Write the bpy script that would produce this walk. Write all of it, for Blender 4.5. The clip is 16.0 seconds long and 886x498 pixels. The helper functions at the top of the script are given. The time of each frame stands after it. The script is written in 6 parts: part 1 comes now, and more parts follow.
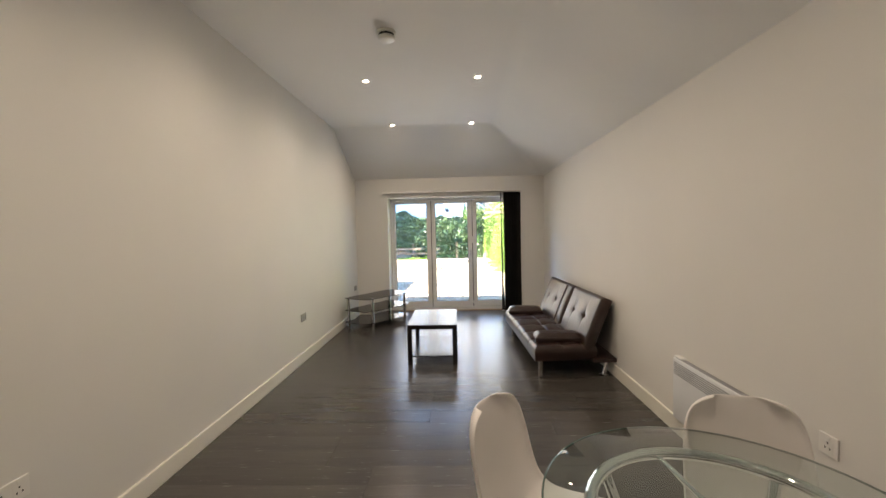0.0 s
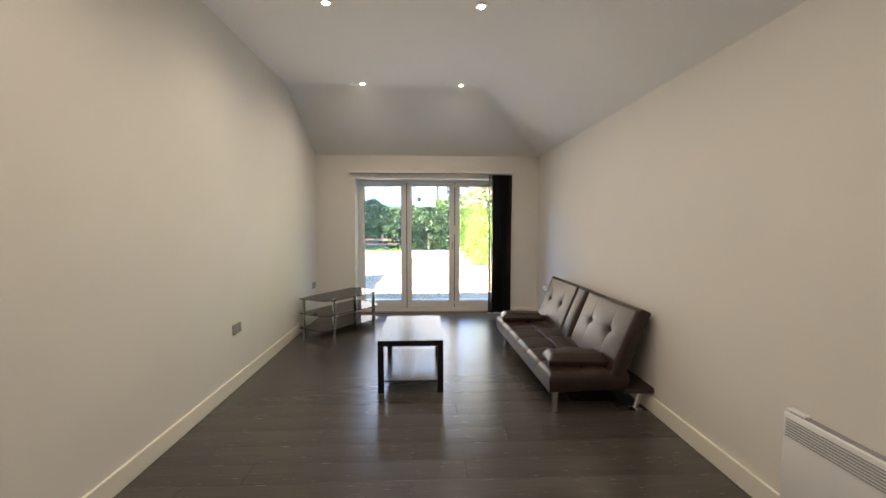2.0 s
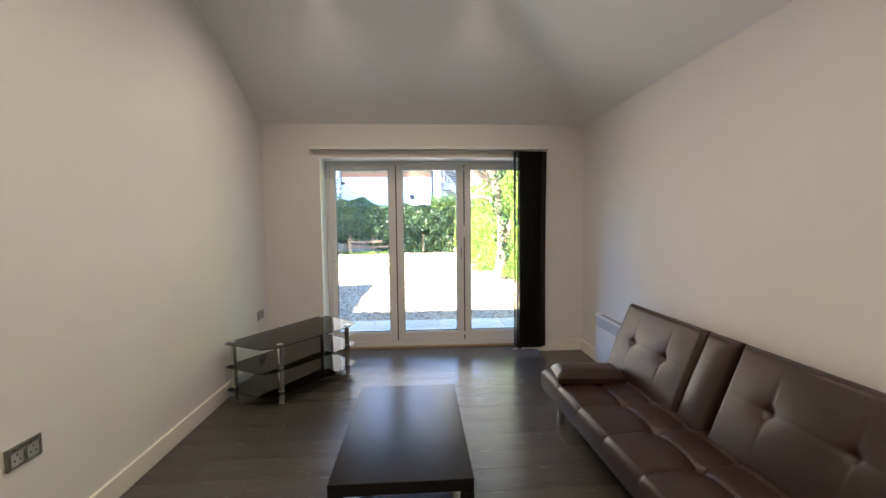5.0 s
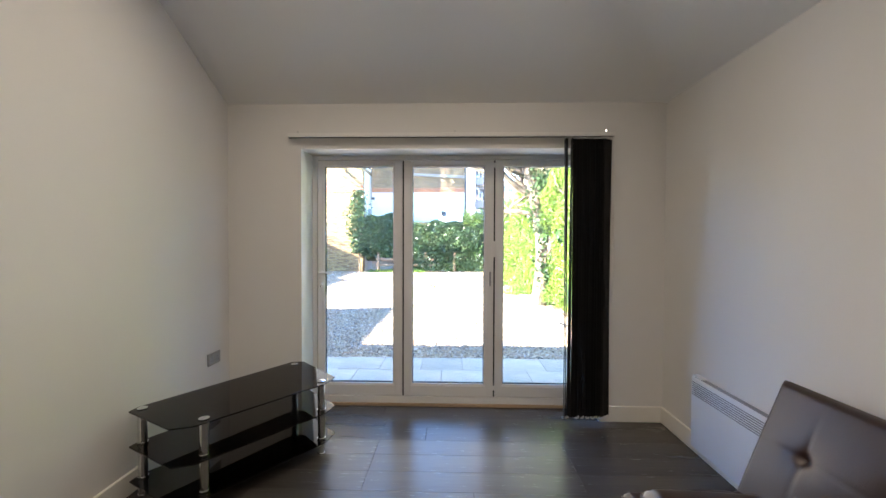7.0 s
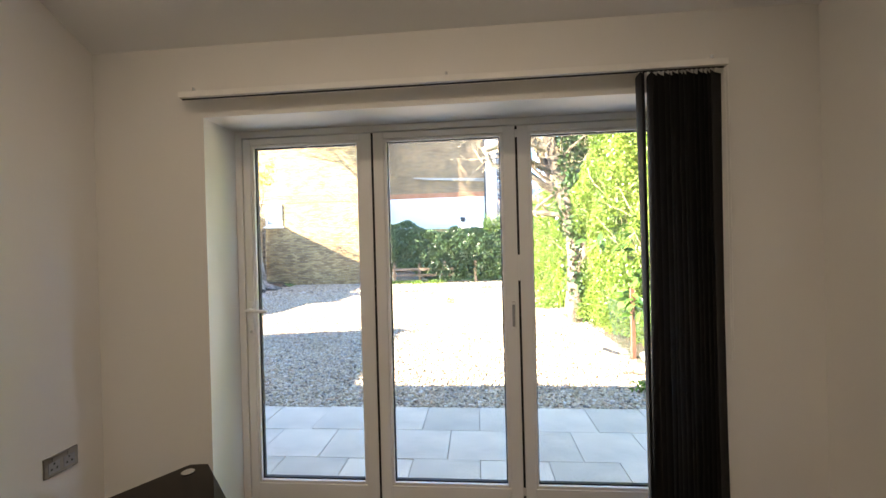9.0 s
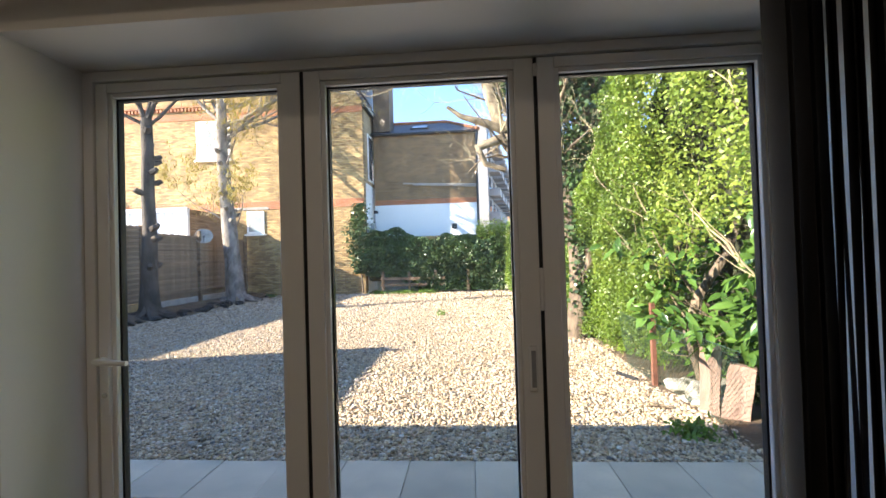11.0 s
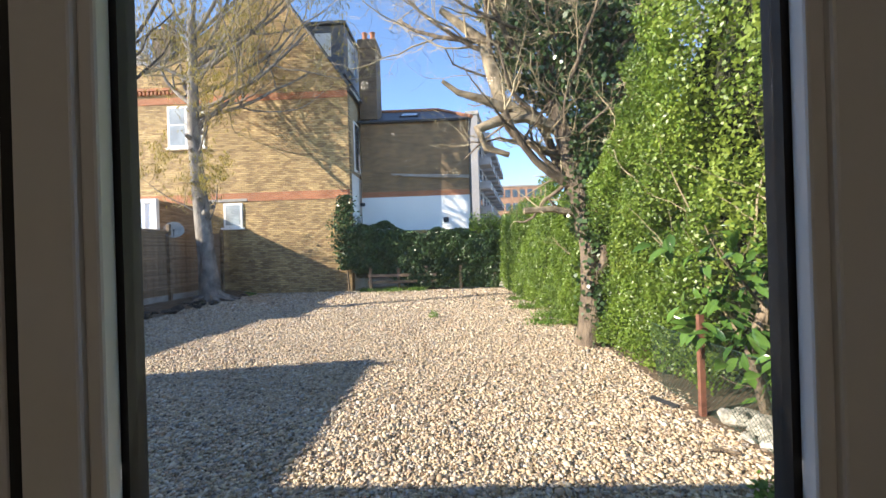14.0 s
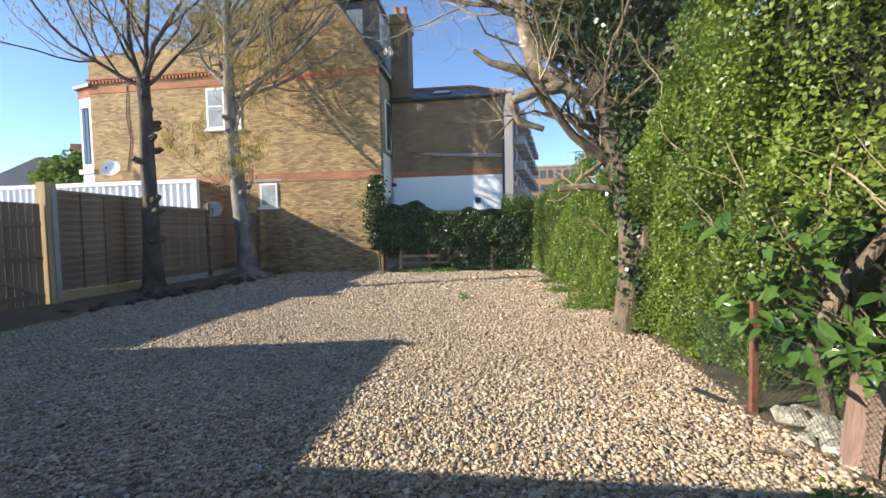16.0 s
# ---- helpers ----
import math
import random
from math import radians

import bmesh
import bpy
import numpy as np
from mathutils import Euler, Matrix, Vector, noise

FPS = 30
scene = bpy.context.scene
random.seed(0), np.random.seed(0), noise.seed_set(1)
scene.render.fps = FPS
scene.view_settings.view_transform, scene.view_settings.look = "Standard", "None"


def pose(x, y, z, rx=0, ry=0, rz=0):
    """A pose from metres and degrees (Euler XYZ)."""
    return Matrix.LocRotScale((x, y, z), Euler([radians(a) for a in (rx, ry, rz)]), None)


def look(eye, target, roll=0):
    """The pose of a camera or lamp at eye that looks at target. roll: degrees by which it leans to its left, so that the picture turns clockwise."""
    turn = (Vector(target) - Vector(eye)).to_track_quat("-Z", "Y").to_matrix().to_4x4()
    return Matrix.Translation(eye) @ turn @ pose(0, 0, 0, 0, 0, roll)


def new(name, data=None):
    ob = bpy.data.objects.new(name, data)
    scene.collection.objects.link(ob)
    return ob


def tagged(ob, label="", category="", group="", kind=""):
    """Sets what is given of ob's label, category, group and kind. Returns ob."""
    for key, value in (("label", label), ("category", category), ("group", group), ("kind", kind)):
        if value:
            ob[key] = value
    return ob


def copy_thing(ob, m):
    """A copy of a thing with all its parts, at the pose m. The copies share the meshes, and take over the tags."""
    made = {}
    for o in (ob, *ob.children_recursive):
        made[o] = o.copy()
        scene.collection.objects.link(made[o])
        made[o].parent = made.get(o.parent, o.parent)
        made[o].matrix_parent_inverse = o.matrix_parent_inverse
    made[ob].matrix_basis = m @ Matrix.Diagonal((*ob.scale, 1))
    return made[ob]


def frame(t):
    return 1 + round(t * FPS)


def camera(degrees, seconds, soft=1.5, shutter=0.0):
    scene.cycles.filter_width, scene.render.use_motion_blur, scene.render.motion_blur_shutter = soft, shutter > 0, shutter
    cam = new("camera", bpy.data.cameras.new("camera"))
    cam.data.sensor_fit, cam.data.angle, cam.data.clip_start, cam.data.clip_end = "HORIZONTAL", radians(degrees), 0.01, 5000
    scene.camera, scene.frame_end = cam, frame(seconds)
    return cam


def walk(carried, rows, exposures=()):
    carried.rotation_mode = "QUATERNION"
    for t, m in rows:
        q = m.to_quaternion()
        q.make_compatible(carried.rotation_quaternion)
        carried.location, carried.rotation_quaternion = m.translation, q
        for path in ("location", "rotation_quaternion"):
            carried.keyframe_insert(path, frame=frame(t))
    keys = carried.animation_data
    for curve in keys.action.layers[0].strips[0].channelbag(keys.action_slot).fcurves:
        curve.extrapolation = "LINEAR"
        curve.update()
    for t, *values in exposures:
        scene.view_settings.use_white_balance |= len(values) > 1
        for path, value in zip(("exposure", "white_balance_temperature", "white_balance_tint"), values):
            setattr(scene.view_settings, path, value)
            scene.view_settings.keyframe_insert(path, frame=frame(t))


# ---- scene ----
cam = camera(95.6, 16.0)
PATH = [
    (0, (1.825, -7.248, 1.517), (1.754, -5.251, 1.429), -1.3),
    (0.5, (1.758, -7.052, 1.497), (1.768, -5.055, 1.4), -1.0),
    (1, (1.667, -6.811, 1.492), (1.809, -4.819, 1.383), -0.7),
    (1.5, (1.683, -6.474, 1.486), (1.72, -4.476, 1.4), -0.2),
    (2, (1.656, -6.158, 1.471), (1.74, -4.164, 1.339), 0.1),
    (2.5, (1.586, -5.848, 1.487), (1.778, -3.861, 1.359), -1.0),
    (3, (1.598, -5.501, 1.46), (1.763, -3.512, 1.318), -0.6),
    (3.5, (1.581, -5.169, 1.44), (1.701, -3.183, 1.236), 0.2),
    (4, (1.551, -4.854, 1.451), (1.728, -2.871, 1.26), -0.3),
    (6.5, (1.753, -3.435, 1.451), (1.716, -1.436, 1.398), -0.2),
    (7, (1.776, -3.116, 1.419), (1.721, -1.117, 1.378), 0.2),
    (7.5, (1.795, -2.8, 1.459), (1.71, -0.802, 1.442), -0.6),
    (8, (1.894, -2.472, 1.447), (1.713, -0.48, 1.444), -0.7),
    (8.5, (1.9, -2.16, 1.428), (1.71, -0.169, 1.419), -0.4),
    (9, (1.898, -1.862, 1.464), (1.728, 0.131, 1.458), -1.5),
    (9.5, (1.889, -1.643, 1.457), (1.693, 0.347, 1.489), -2.0),
    (11.8, (1.887, -0.704, 1.492), (1.782, 1.293, 1.525), -1.6),
    (12, (1.902, -0.625, 1.51), (1.763, 1.37, 1.548), -1.4),
    (12.5, (1.909, -0.468, 1.511), (1.753, 1.525, 1.547), -1.5),
    (13, (1.833, -0.284, 1.512), (1.74, 1.714, 1.537), -1.5),
    (13.5, (1.758, -0.146, 1.518), (1.698, 1.853, 1.532), -1.8),
    (14, (1.74, -0.078, 1.527), (1.663, 1.921, 1.527), -1.7),
    (14.5, (1.772, 0.022, 1.521), (1.655, 2.018, 1.508), -1.2),
    (15, (1.804, 0.121, 1.525), (1.645, 2.114, 1.49), -1.0),
    (15.5, (1.795, 0.152, 1.474), (1.603, 2.142, 1.413), -1.2),
    (16, (1.787, 0.123, 1.488), (1.547, 2.106, 1.401), -1.2),
]
EXPOSURES = [(0, 4.15, 6450, 11), (4, 4.05, 6450, 11), (7, 3.97, 6100, 12), (9, 3.75, 7000, 13), (9.7, 3.35, 7300, 13), (11.8, 1.85, 6550, 12), (12.5, 1.68, 6600, 12), (14.5, 1.47, 6700, 12), (15.2, 1.17, 6700, 12), (16, 1.15, 6700, 12)]
walk(cam, [(t, look(eye, target, roll)) for t, eye, target, roll in PATH], EXPOSURES)

# ---------------------------------------------------------------- light
SUN_WAY = Vector((4.9, 1.9, -2.4)).normalized()      # the way the sunlight travels
world = bpy.data.worlds.new("world")
scene.world = world
world.use_nodes = True
wn = world.node_tree.nodes
sky = wn.new("ShaderNodeTexSky")
sky.sky_type = "NISHITA"
sky.sun_disc = False
sky.sun_elevation = math.asin(-SUN_WAY.z)
sky.sun_rotation = math.atan2(-SUN_WAY.x, -SUN_WAY.y)
sky.air_density, sky.dust_density, sky.ozone_density = 0.75, 0.0, 3.6
world.node_tree.links.new(sky.outputs[0], wn["Background"].inputs[0])
wn["Background"].inputs[1].default_value = 0.15

sun_data = bpy.data.lights.new("sun", "SUN")
sun_data.energy, sun_data.angle, sun_data.color = 4.3, radians(0.55), (1.0, 0.90, 0.76)
sun = new("sun", sun_data)
sun.matrix_world = Matrix.Translation((-20, -8, 15)) @ SUN_WAY.to_track_quat("-Z", "Y").to_matrix().to_4x4()

FLOOR, GROUND = 0.027, -0.10
# rear pair at y -6.3 is unseen, added to keep the rear walls lit
DOWNLIGHTS = [(0.912, -1.28), (2.073, -1.28), (0.912, -3.03), (2.073, -3.03), (0.912, -4.6), (2.073, -4.6), (0.912, -6.3), (2.073, -6.3)]
for lx, ly in DOWNLIGHTS:
    ld = bpy.data.lights.new("downlight_lamp", "SPOT")
    ld.energy, ld.spot_size, ld.spot_blend, ld.shadow_soft_size, ld.color = 1.95, radians(168), 1.0, 0.04, (1.0, 0.82, 0.63)
    lo = new("downlight_lamp", ld)
    lo.location = (lx, ly, 3.06)

# area lamp added in the glazed doors' opening to boost sky and yard daylight
day = bpy.data.lights.new("door_daylight_fill", "AREA")
day.shape, day.size, day.size_y, day.energy, day.color = "RECTANGLE", 2.2, 1.85, 0.9, (1.0, 0.98, 0.95)
day.spread = radians(105)
day_lamp = new("door_daylight_fill", day)
day_lamp.matrix_world = pose(1.745, 0.235, 1.12, 102, 0, 180)
# ---------------------------------------------------------------- materials
def nodes_of(name):
    m = bpy.data.materials.new(name)
    m.use_nodes = True
    t = m.node_tree
    return m, t, t.nodes, t.links, t.nodes["Principled BSDF"]


def mat(name, base, rough=0.6, metal=0.0, var=0.15, scale=3.0, fine=60.0, bump=0.1, stretch=(1, 1, 1), second=None, piece=0.0,
        island=0.0, spec=0.5, depth=0.01, coat=0.0, trans=0.0):
    """Base colour varied at two scales, with relief; piece / island: extra variation from piece to piece."""
    m, t, n, l, b = nodes_of(name)
    tc = n.new("ShaderNodeTexCoord")
    mp = n.new("ShaderNodeMapping")
    mp.inputs["Scale"].default_value = stretch
    l.new(tc.outputs["Object"], mp.inputs["Vector"])
    big, small = n.new("ShaderNodeTexNoise"), n.new("ShaderNodeTexNoise")
    big.inputs["Scale"].default_value, big.inputs["Detail"].default_value = scale, 5
    small.inputs["Scale"].default_value, small.inputs["Detail"].default_value = fine, 3
    for q in (big, small):
        l.new(mp.outputs[0], q.inputs["Vector"])
    ramp = n.new("ShaderNodeValToRGB")
    lo = [c * (1 - var) for c in base]
    hi = [min(1, c * (1 + var)) for c in (second or base)]
    ramp.color_ramp.elements[0].position, ramp.color_ramp.elements[1].position = 0.3, 0.7
    ramp.color_ramp.elements[0].color, ramp.color_ramp.elements[1].color = (*lo, 1), (*hi, 1)
    add = n.new("ShaderNodeMath")
    add.operation = "MULTIPLY_ADD"
    l.new(small.outputs["Fac"], add.inputs[0])
    add.inputs[1].default_value = 0.35
    sub = n.new("ShaderNodeMath")
    sub.operation = "SUBTRACT"
    l.new(big.outputs["Fac"], sub.inputs[0])
    sub.inputs[1].default_value = 0.17
    l.new(sub.outputs[0], add.inputs[2])
    l.new(add.outputs[0], ramp.inputs["Fac"])
    colour = ramp.outputs["Color"]
    for amount, kind in ((piece, 0), (island, 1)):
        if amount:
            src = n.new("ShaderNodeObjectInfo").outputs["Random"] if kind == 0 else n.new("ShaderNodeNewGeometry").outputs["Random Per Island"]
            mr = n.new("ShaderNodeMapRange")
            mr.inputs["To Min"].default_value, mr.inputs["To Max"].default_value = 1 - amount, 1 + amount
            l.new(src, mr.inputs["Value"])
            hs = n.new("ShaderNodeHueSaturation")
            l.new(colour, hs.inputs["Color"])
            l.new(mr.outputs[0], hs.inputs["Value"])
            colour = hs.outputs["Color"]
    l.new(colour, b.inputs["Base Color"])
    rr = n.new("ShaderNodeMapRange")
    rr.inputs["To Min"].default_value, rr.inputs["To Max"].default_value = max(0.02, rough * 0.85), min(1, rough * 1.15)
    l.new(small.outputs["Fac"], rr.inputs["Value"])
    l.new(rr.outputs[0], b.inputs["Roughness"])
    b.inputs["Metallic"].default_value = metal
    b.inputs["Specular IOR Level"].default_value = spec
    b.inputs["Coat Weight"].default_value = coat
    if trans:
        b.inputs["Transmission Weight"].default_value = trans
    if bump:
        bp = n.new("ShaderNodeBump")
        bp.inputs["Strength"].default_value, bp.inputs["Distance"].default_value = bump, depth
        l.new(small.outputs["Fac"], bp.inputs["Height"])
        l.new(bp.outputs[0], b.inputs["Normal"])
    return m


def glass_mat(name, tint=(1, 1, 1), rough=0.0, mirror=0.035, haze=0.0):
    """Thin pane: clear, with a mirror share that grows at grazing angles."""
    m, t, n, l, b = nodes_of(name)
    out = n["Material Output"]
    n.remove(b)
    clear, gloss, mix, fr = n.new("ShaderNodeBsdfTransparent"), n.new("ShaderNodeBsdfGlossy"), n.new("ShaderNodeMixShader"), n.new("ShaderNodeLayerWeight")
    clear.inputs[0].default_value = (*tint, 1)
    gloss.inputs["Roughness"].default_value = rough
    fr.inputs["Blend"].default_value = 0.5
    pw, ma = n.new("ShaderNodeMath"), n.new("ShaderNodeMath")
    pw.operation, ma.operation = "POWER", "MULTIPLY_ADD"
    pw.inputs[1].default_value, ma.inputs[1].default_value, ma.inputs[2].default_value = 5.0, 0.9, mirror
    l.new(fr.outputs["Facing"], pw.inputs[0])
    l.new(pw.outputs[0], ma.inputs[0])
    l.new(ma.outputs[0], mix.inputs[0])
    # pale translucent share that stands in for glare over the pane
    if haze:
        veil, hazy = n.new("ShaderNodeBsdfTranslucent"), n.new("ShaderNodeMixShader")
        veil.inputs[0].default_value = (0.9, 0.9, 0.88, 1)
        hazy.inputs[0].default_value = haze
        l.new(clear.outputs[0], hazy.inputs[1])
        l.new(veil.outputs[0], hazy.inputs[2])
        l.new(hazy.outputs[0], mix.inputs[1])
    else:
        l.new(clear.outputs[0], mix.inputs[1])
    l.new(gloss.outputs[0], mix.inputs[2])
    l.new(mix.outputs[0], out.inputs[0])
    return m


def leaf_mat(name, lo, hi, rough=0.4, trans=0.35):
    """Leaf: colour from leaf to leaf, lets some light through."""
    m, t, n, l, b = nodes_of(name)
    geo, ramp = n.new("ShaderNodeNewGeometry"), n.new("ShaderNodeValToRGB")
    ramp.color_ramp.elements[0].color, ramp.color_ramp.elements[1].color = (*lo, 1), (*hi, 1)
    tc, noi, ad = n.new("ShaderNodeTexCoord"), n.new("ShaderNodeTexNoise"), n.new("ShaderNodeMath")
    noi.inputs["Scale"].default_value = 1.3
    l.new(tc.outputs["Object"], noi.inputs["Vector"])
    ad.operation = "MULTIPLY_ADD"
    ad.inputs[1].default_value = 0.55
    l.new(geo.outputs["Random Per Island"], ad.inputs[0])
    sh = n.new("ShaderNodeMath")
    sh.operation = "MULTIPLY_ADD"
    sh.inputs[1].default_value, sh.inputs[2].default_value = 1.6, -0.6
    l.new(noi.outputs["Fac"], sh.inputs[0])
    l.new(sh.outputs[0], ad.inputs[2])
    l.new(ad.outputs[0], ramp.inputs[0])
    l.new(ramp.outputs[0], b.inputs["Base Color"])
    b.inputs["Roughness"].default_value = rough
    tr, mix = n.new("ShaderNodeBsdfTranslucent"), n.new("ShaderNodeMixShader")
    l.new(ramp.outputs[0], tr.inputs[0])
    mix.inputs[0].default_value = trans
    l.new(b.outputs[0], mix.inputs[1])
    l.new(tr.outputs[0], mix.inputs[2])
    l.new(mix.outputs[0], n["Material Output"].inputs[0])
    return m


def brick_mat(name, c1, c2, mortar, rough=0.85, turn=(90, 0, 0)):
    m, t, n, l, b = nodes_of(name)
    tc, mp, br, no = n.new("ShaderNodeTexCoord"), n.new("ShaderNodeMapping"), n.new("ShaderNodeTexBrick"), n.new("ShaderNodeTexNoise")
    mp.inputs["Rotation"].default_value = [radians(a) for a in turn]
    l.new(tc.outputs["Object"], mp.inputs["Vector"])
    l.new(mp.outputs[0], br.inputs["Vector"])
    br.inputs["Scale"].default_value = 1.0
    br.inputs["Brick Width"].default_value, br.inputs["Row Height"].default_value, br.inputs["Mortar Size"].default_value = 0.235, 0.078, 0.007
    br.inputs["Color1"].default_value, br.inputs["Color2"].default_value, br.inputs["Mortar"].default_value = (*c1, 1), (*c2, 1), (*mortar, 1)
    br.inputs["Bias"].default_value = 0.0
    no.inputs["Scale"].default_value, no.inputs["Detail"].default_value = 0.9, 8
    l.new(tc.outputs["Object"], no.inputs["Vector"])
    rg = n.new("ShaderNodeMapRange")
    rg.inputs["From Min"].default_value, rg.inputs["From Max"].default_value = 0.3, 0.7
    rg.inputs["To Min"].default_value, rg.inputs["To Max"].default_value = 0.72, 1.22
    l.new(no.outputs["Fac"], rg.inputs["Value"])
    hs = n.new("ShaderNodeHueSaturation")
    streak, smap, srange, both = n.new("ShaderNodeTexNoise"), n.new("ShaderNodeMapping"), n.new("ShaderNodeMapRange"), n.new("ShaderNodeMath")
    smap.inputs["Scale"].default_value = (1.1, 1.1, 6.5)
    streak.inputs["Scale"].default_value, streak.inputs["Detail"].default_value = 1.6, 6
    l.new(tc.outputs["Object"], smap.inputs["Vector"])
    l.new(smap.outputs[0], streak.inputs["Vector"])
    srange.inputs["From Min"].default_value, srange.inputs["From Max"].default_value = 0.32, 0.68
    srange.inputs["To Min"].default_value, srange.inputs["To Max"].default_value = 0.86, 1.12
    l.new(streak.outputs["Fac"], srange.inputs["Value"])
    both.operation = "MULTIPLY"
    l.new(rg.outputs[0], both.inputs[0])
    l.new(srange.outputs[0], both.inputs[1])
    l.new(br.outputs["Color"], hs.inputs["Color"])
    l.new(both.outputs[0], hs.inputs["Value"])
    l.new(hs.outputs[0], b.inputs["Base Color"])
    b.inputs["Roughness"].default_value = rough
    bp = n.new("ShaderNodeBump")
    bp.inputs["Strength"].default_value, bp.inputs["Distance"].default_value, bp.invert = 0.8, 0.01, True
    l.new(br.outputs["Fac"], bp.inputs["Height"])
    l.new(bp.outputs[0], b.inputs["Normal"])
    return m


def glow_mat(name, colour, strength):
    m, t, n, l, b = nodes_of(name)
    b.inputs["Base Color"].default_value = (*colour, 1)
    b.inputs["Emission Color"].default_value, b.inputs["Emission Strength"].default_value = (*colour, 1), strength
    return m


def pebble_mat(name):
    m, t, n, l, b = nodes_of(name)
    geo, ramp = n.new("ShaderNodeNewGeometry"), n.new("ShaderNodeValToRGB")
    r = ramp.color_ramp
    stops = [(0.0, (0.11, 0.085, 0.065)), (0.2, (0.36, 0.265, 0.165)), (0.4, (0.53, 0.42, 0.28)), (0.55, (0.60, 0.49, 0.34)), (0.7, (0.33, 0.295, 0.26)),
             (0.82, (0.46, 0.30, 0.18)), (0.92, (0.68, 0.62, 0.52)), (1.0, (0.13, 0.125, 0.12))]
    while len(r.elements) < len(stops):
        r.elements.new(0.5)
    for e, (p, c) in zip(r.elements, stops):
        e.position, e.color = p, (*c, 1)
    l.new(geo.outputs["Random Per Island"], ramp.inputs[0])
    tc, no = n.new("ShaderNodeTexCoord"), n.new("ShaderNodeTexNoise")
    no.inputs["Scale"].default_value, no.inputs["Detail"].default_value = 70, 4
    l.new(tc.outputs["Object"], no.inputs["Vector"])
    hs, mr = n.new("ShaderNodeHueSaturation"), n.new("ShaderNodeMapRange")
    mr.inputs["To Min"].default_value, mr.inputs["To Max"].default_value = 0.7, 1.35
    l.new(no.outputs["Fac"], mr.inputs["Value"])
    l.new(mr.outputs[0], hs.inputs["Value"])
    l.new(ramp.outputs[0], hs.inputs["Color"])
    l.new(hs.outputs[0], b.inputs["Base Color"])
    b.inputs["Roughness"].default_value = 0.65
    return m


M_WALL = mat("wall_paint", (0.72, 0.70, 0.665), 0.75, var=0.02, scale=1.2, fine=120, bump=0.05, depth=0.002)
M_CEIL = mat("ceiling_paint", (0.86, 0.85, 0.83), 0.85, var=0.02, scale=0.8, fine=150, bump=0.04, depth=0.002)
M_TRIM = mat("trim_gloss_paint", (0.80, 0.77, 0.69), 0.35, var=0.02, scale=2, fine=40, bump=0.03, depth=0.002)
M_PLANK = mat("dark_laminate", (0.056, 0.050, 0.044), 0.26, var=0.09, spec=0.6, scale=2.2, fine=26, bump=0.025, stretch=(0.22, 3.0, 1), second=(0.076, 0.068, 0.060), piece=0.10, depth=0.003)
M_GAP = mat("plank_joint", (0.010, 0.009, 0.008), 0.8, bump=0)
M_UPVC = mat("white_coated_frame", (0.78, 0.77, 0.75), 0.32, var=0.015, scale=3, fine=90, bump=0.02, depth=0.001)
M_GASKET = mat("black_rubber", (0.012, 0.012, 0.013), 0.6, bump=0.05)
M_PANE = glass_mat("window_glass", (0.98, 0.99, 0.985), mirror=0.012, haze=0.010)
M_OAK = mat("oak_sill", (0.38, 0.27, 0.17), 0.45, var=0.2, scale=3, fine=30, stretch=(0.3, 4, 4))
M_CHROME = mat("brushed_chrome", (0.72, 0.72, 0.72), 0.16, 1.0, var=0.05, bump=0.02)
M_POLISH = mat("polished_chrome", (0.85, 0.85, 0.85), 0.05, 1.0, var=0.03, bump=0.0)
M_LEATHER = mat("brown_faux_leather", (0.027, 0.0128, 0.0100), 0.34, var=0.18, scale=5, fine=220, bump=0.16, depth=0.003)
M_BLACKWOOD = mat("black_brown_foil", (0.012, 0.010, 0.010), 0.22, var=0.25, spec=0.28, scale=4, fine=60, stretch=(1, 0.2, 1), bump=0.06, depth=0.002)
M_SMOKE = glass_mat("black_tinted_glass", (0.13, 0.10, 0.085), mirror=0.05)
M_CLEARTOP = glass_mat("clear_table_glass", (0.91, 0.955, 0.945))
M_EDGE = mat("green_glass_edge", (0.06, 0.11, 0.095), 0.1, var=0.1, bump=0)
M_SHELL = mat("white_polypropylene", (0.80, 0.76, 0.73), 0.38, var=0.015, scale=2, fine=160, bump=0.04, depth=0.001)
M_BEECH = mat("beech_leg", (0.46, 0.30, 0.17), 0.5, var=0.15, scale=5, fine=40, stretch=(4, 4, 0.4))
M_HEATER = mat("heater_white_steel", (0.74, 0.75, 0.76), 0.4, var=0.015, bump=0.02, depth=0.001)
M_DARKSLOT = mat("dark_slot", (0.03, 0.03, 0.03), 0.7, bump=0)
M_LOUVRE = mat("grey_louvre", (0.30, 0.30, 0.31), 0.6, bump=0)
M_BLIND = mat("dark_blind_fabric", (0.0055, 0.0038, 0.003), 0.9, var=0.15, scale=4, fine=400, bump=0.15, depth=0.001)
M_PLASTIC = mat("white_plastic", (0.78, 0.76, 0.72), 0.35, var=0.02, bump=0.02, depth=0.001)
M_STEEL = mat("brushed_steel_plate", (0.34, 0.32, 0.29), 0.35, 1.0, var=0.08, fine=120, stretch=(1, 1, 12), bump=0.04, depth=0.001)
M_LAMP = glow_mat("lamp_glow", (1.0, 0.86, 0.66), 4.0)
# ---------------------------------------------------------------- mesh helpers
def empty(name, x=0, y=0, z=0, rz=0):
    ob = new(name)
    ob.matrix_world = pose(x, y, z, 0, 0, rz)
    ob.empty_display_size = 0.05
    return ob


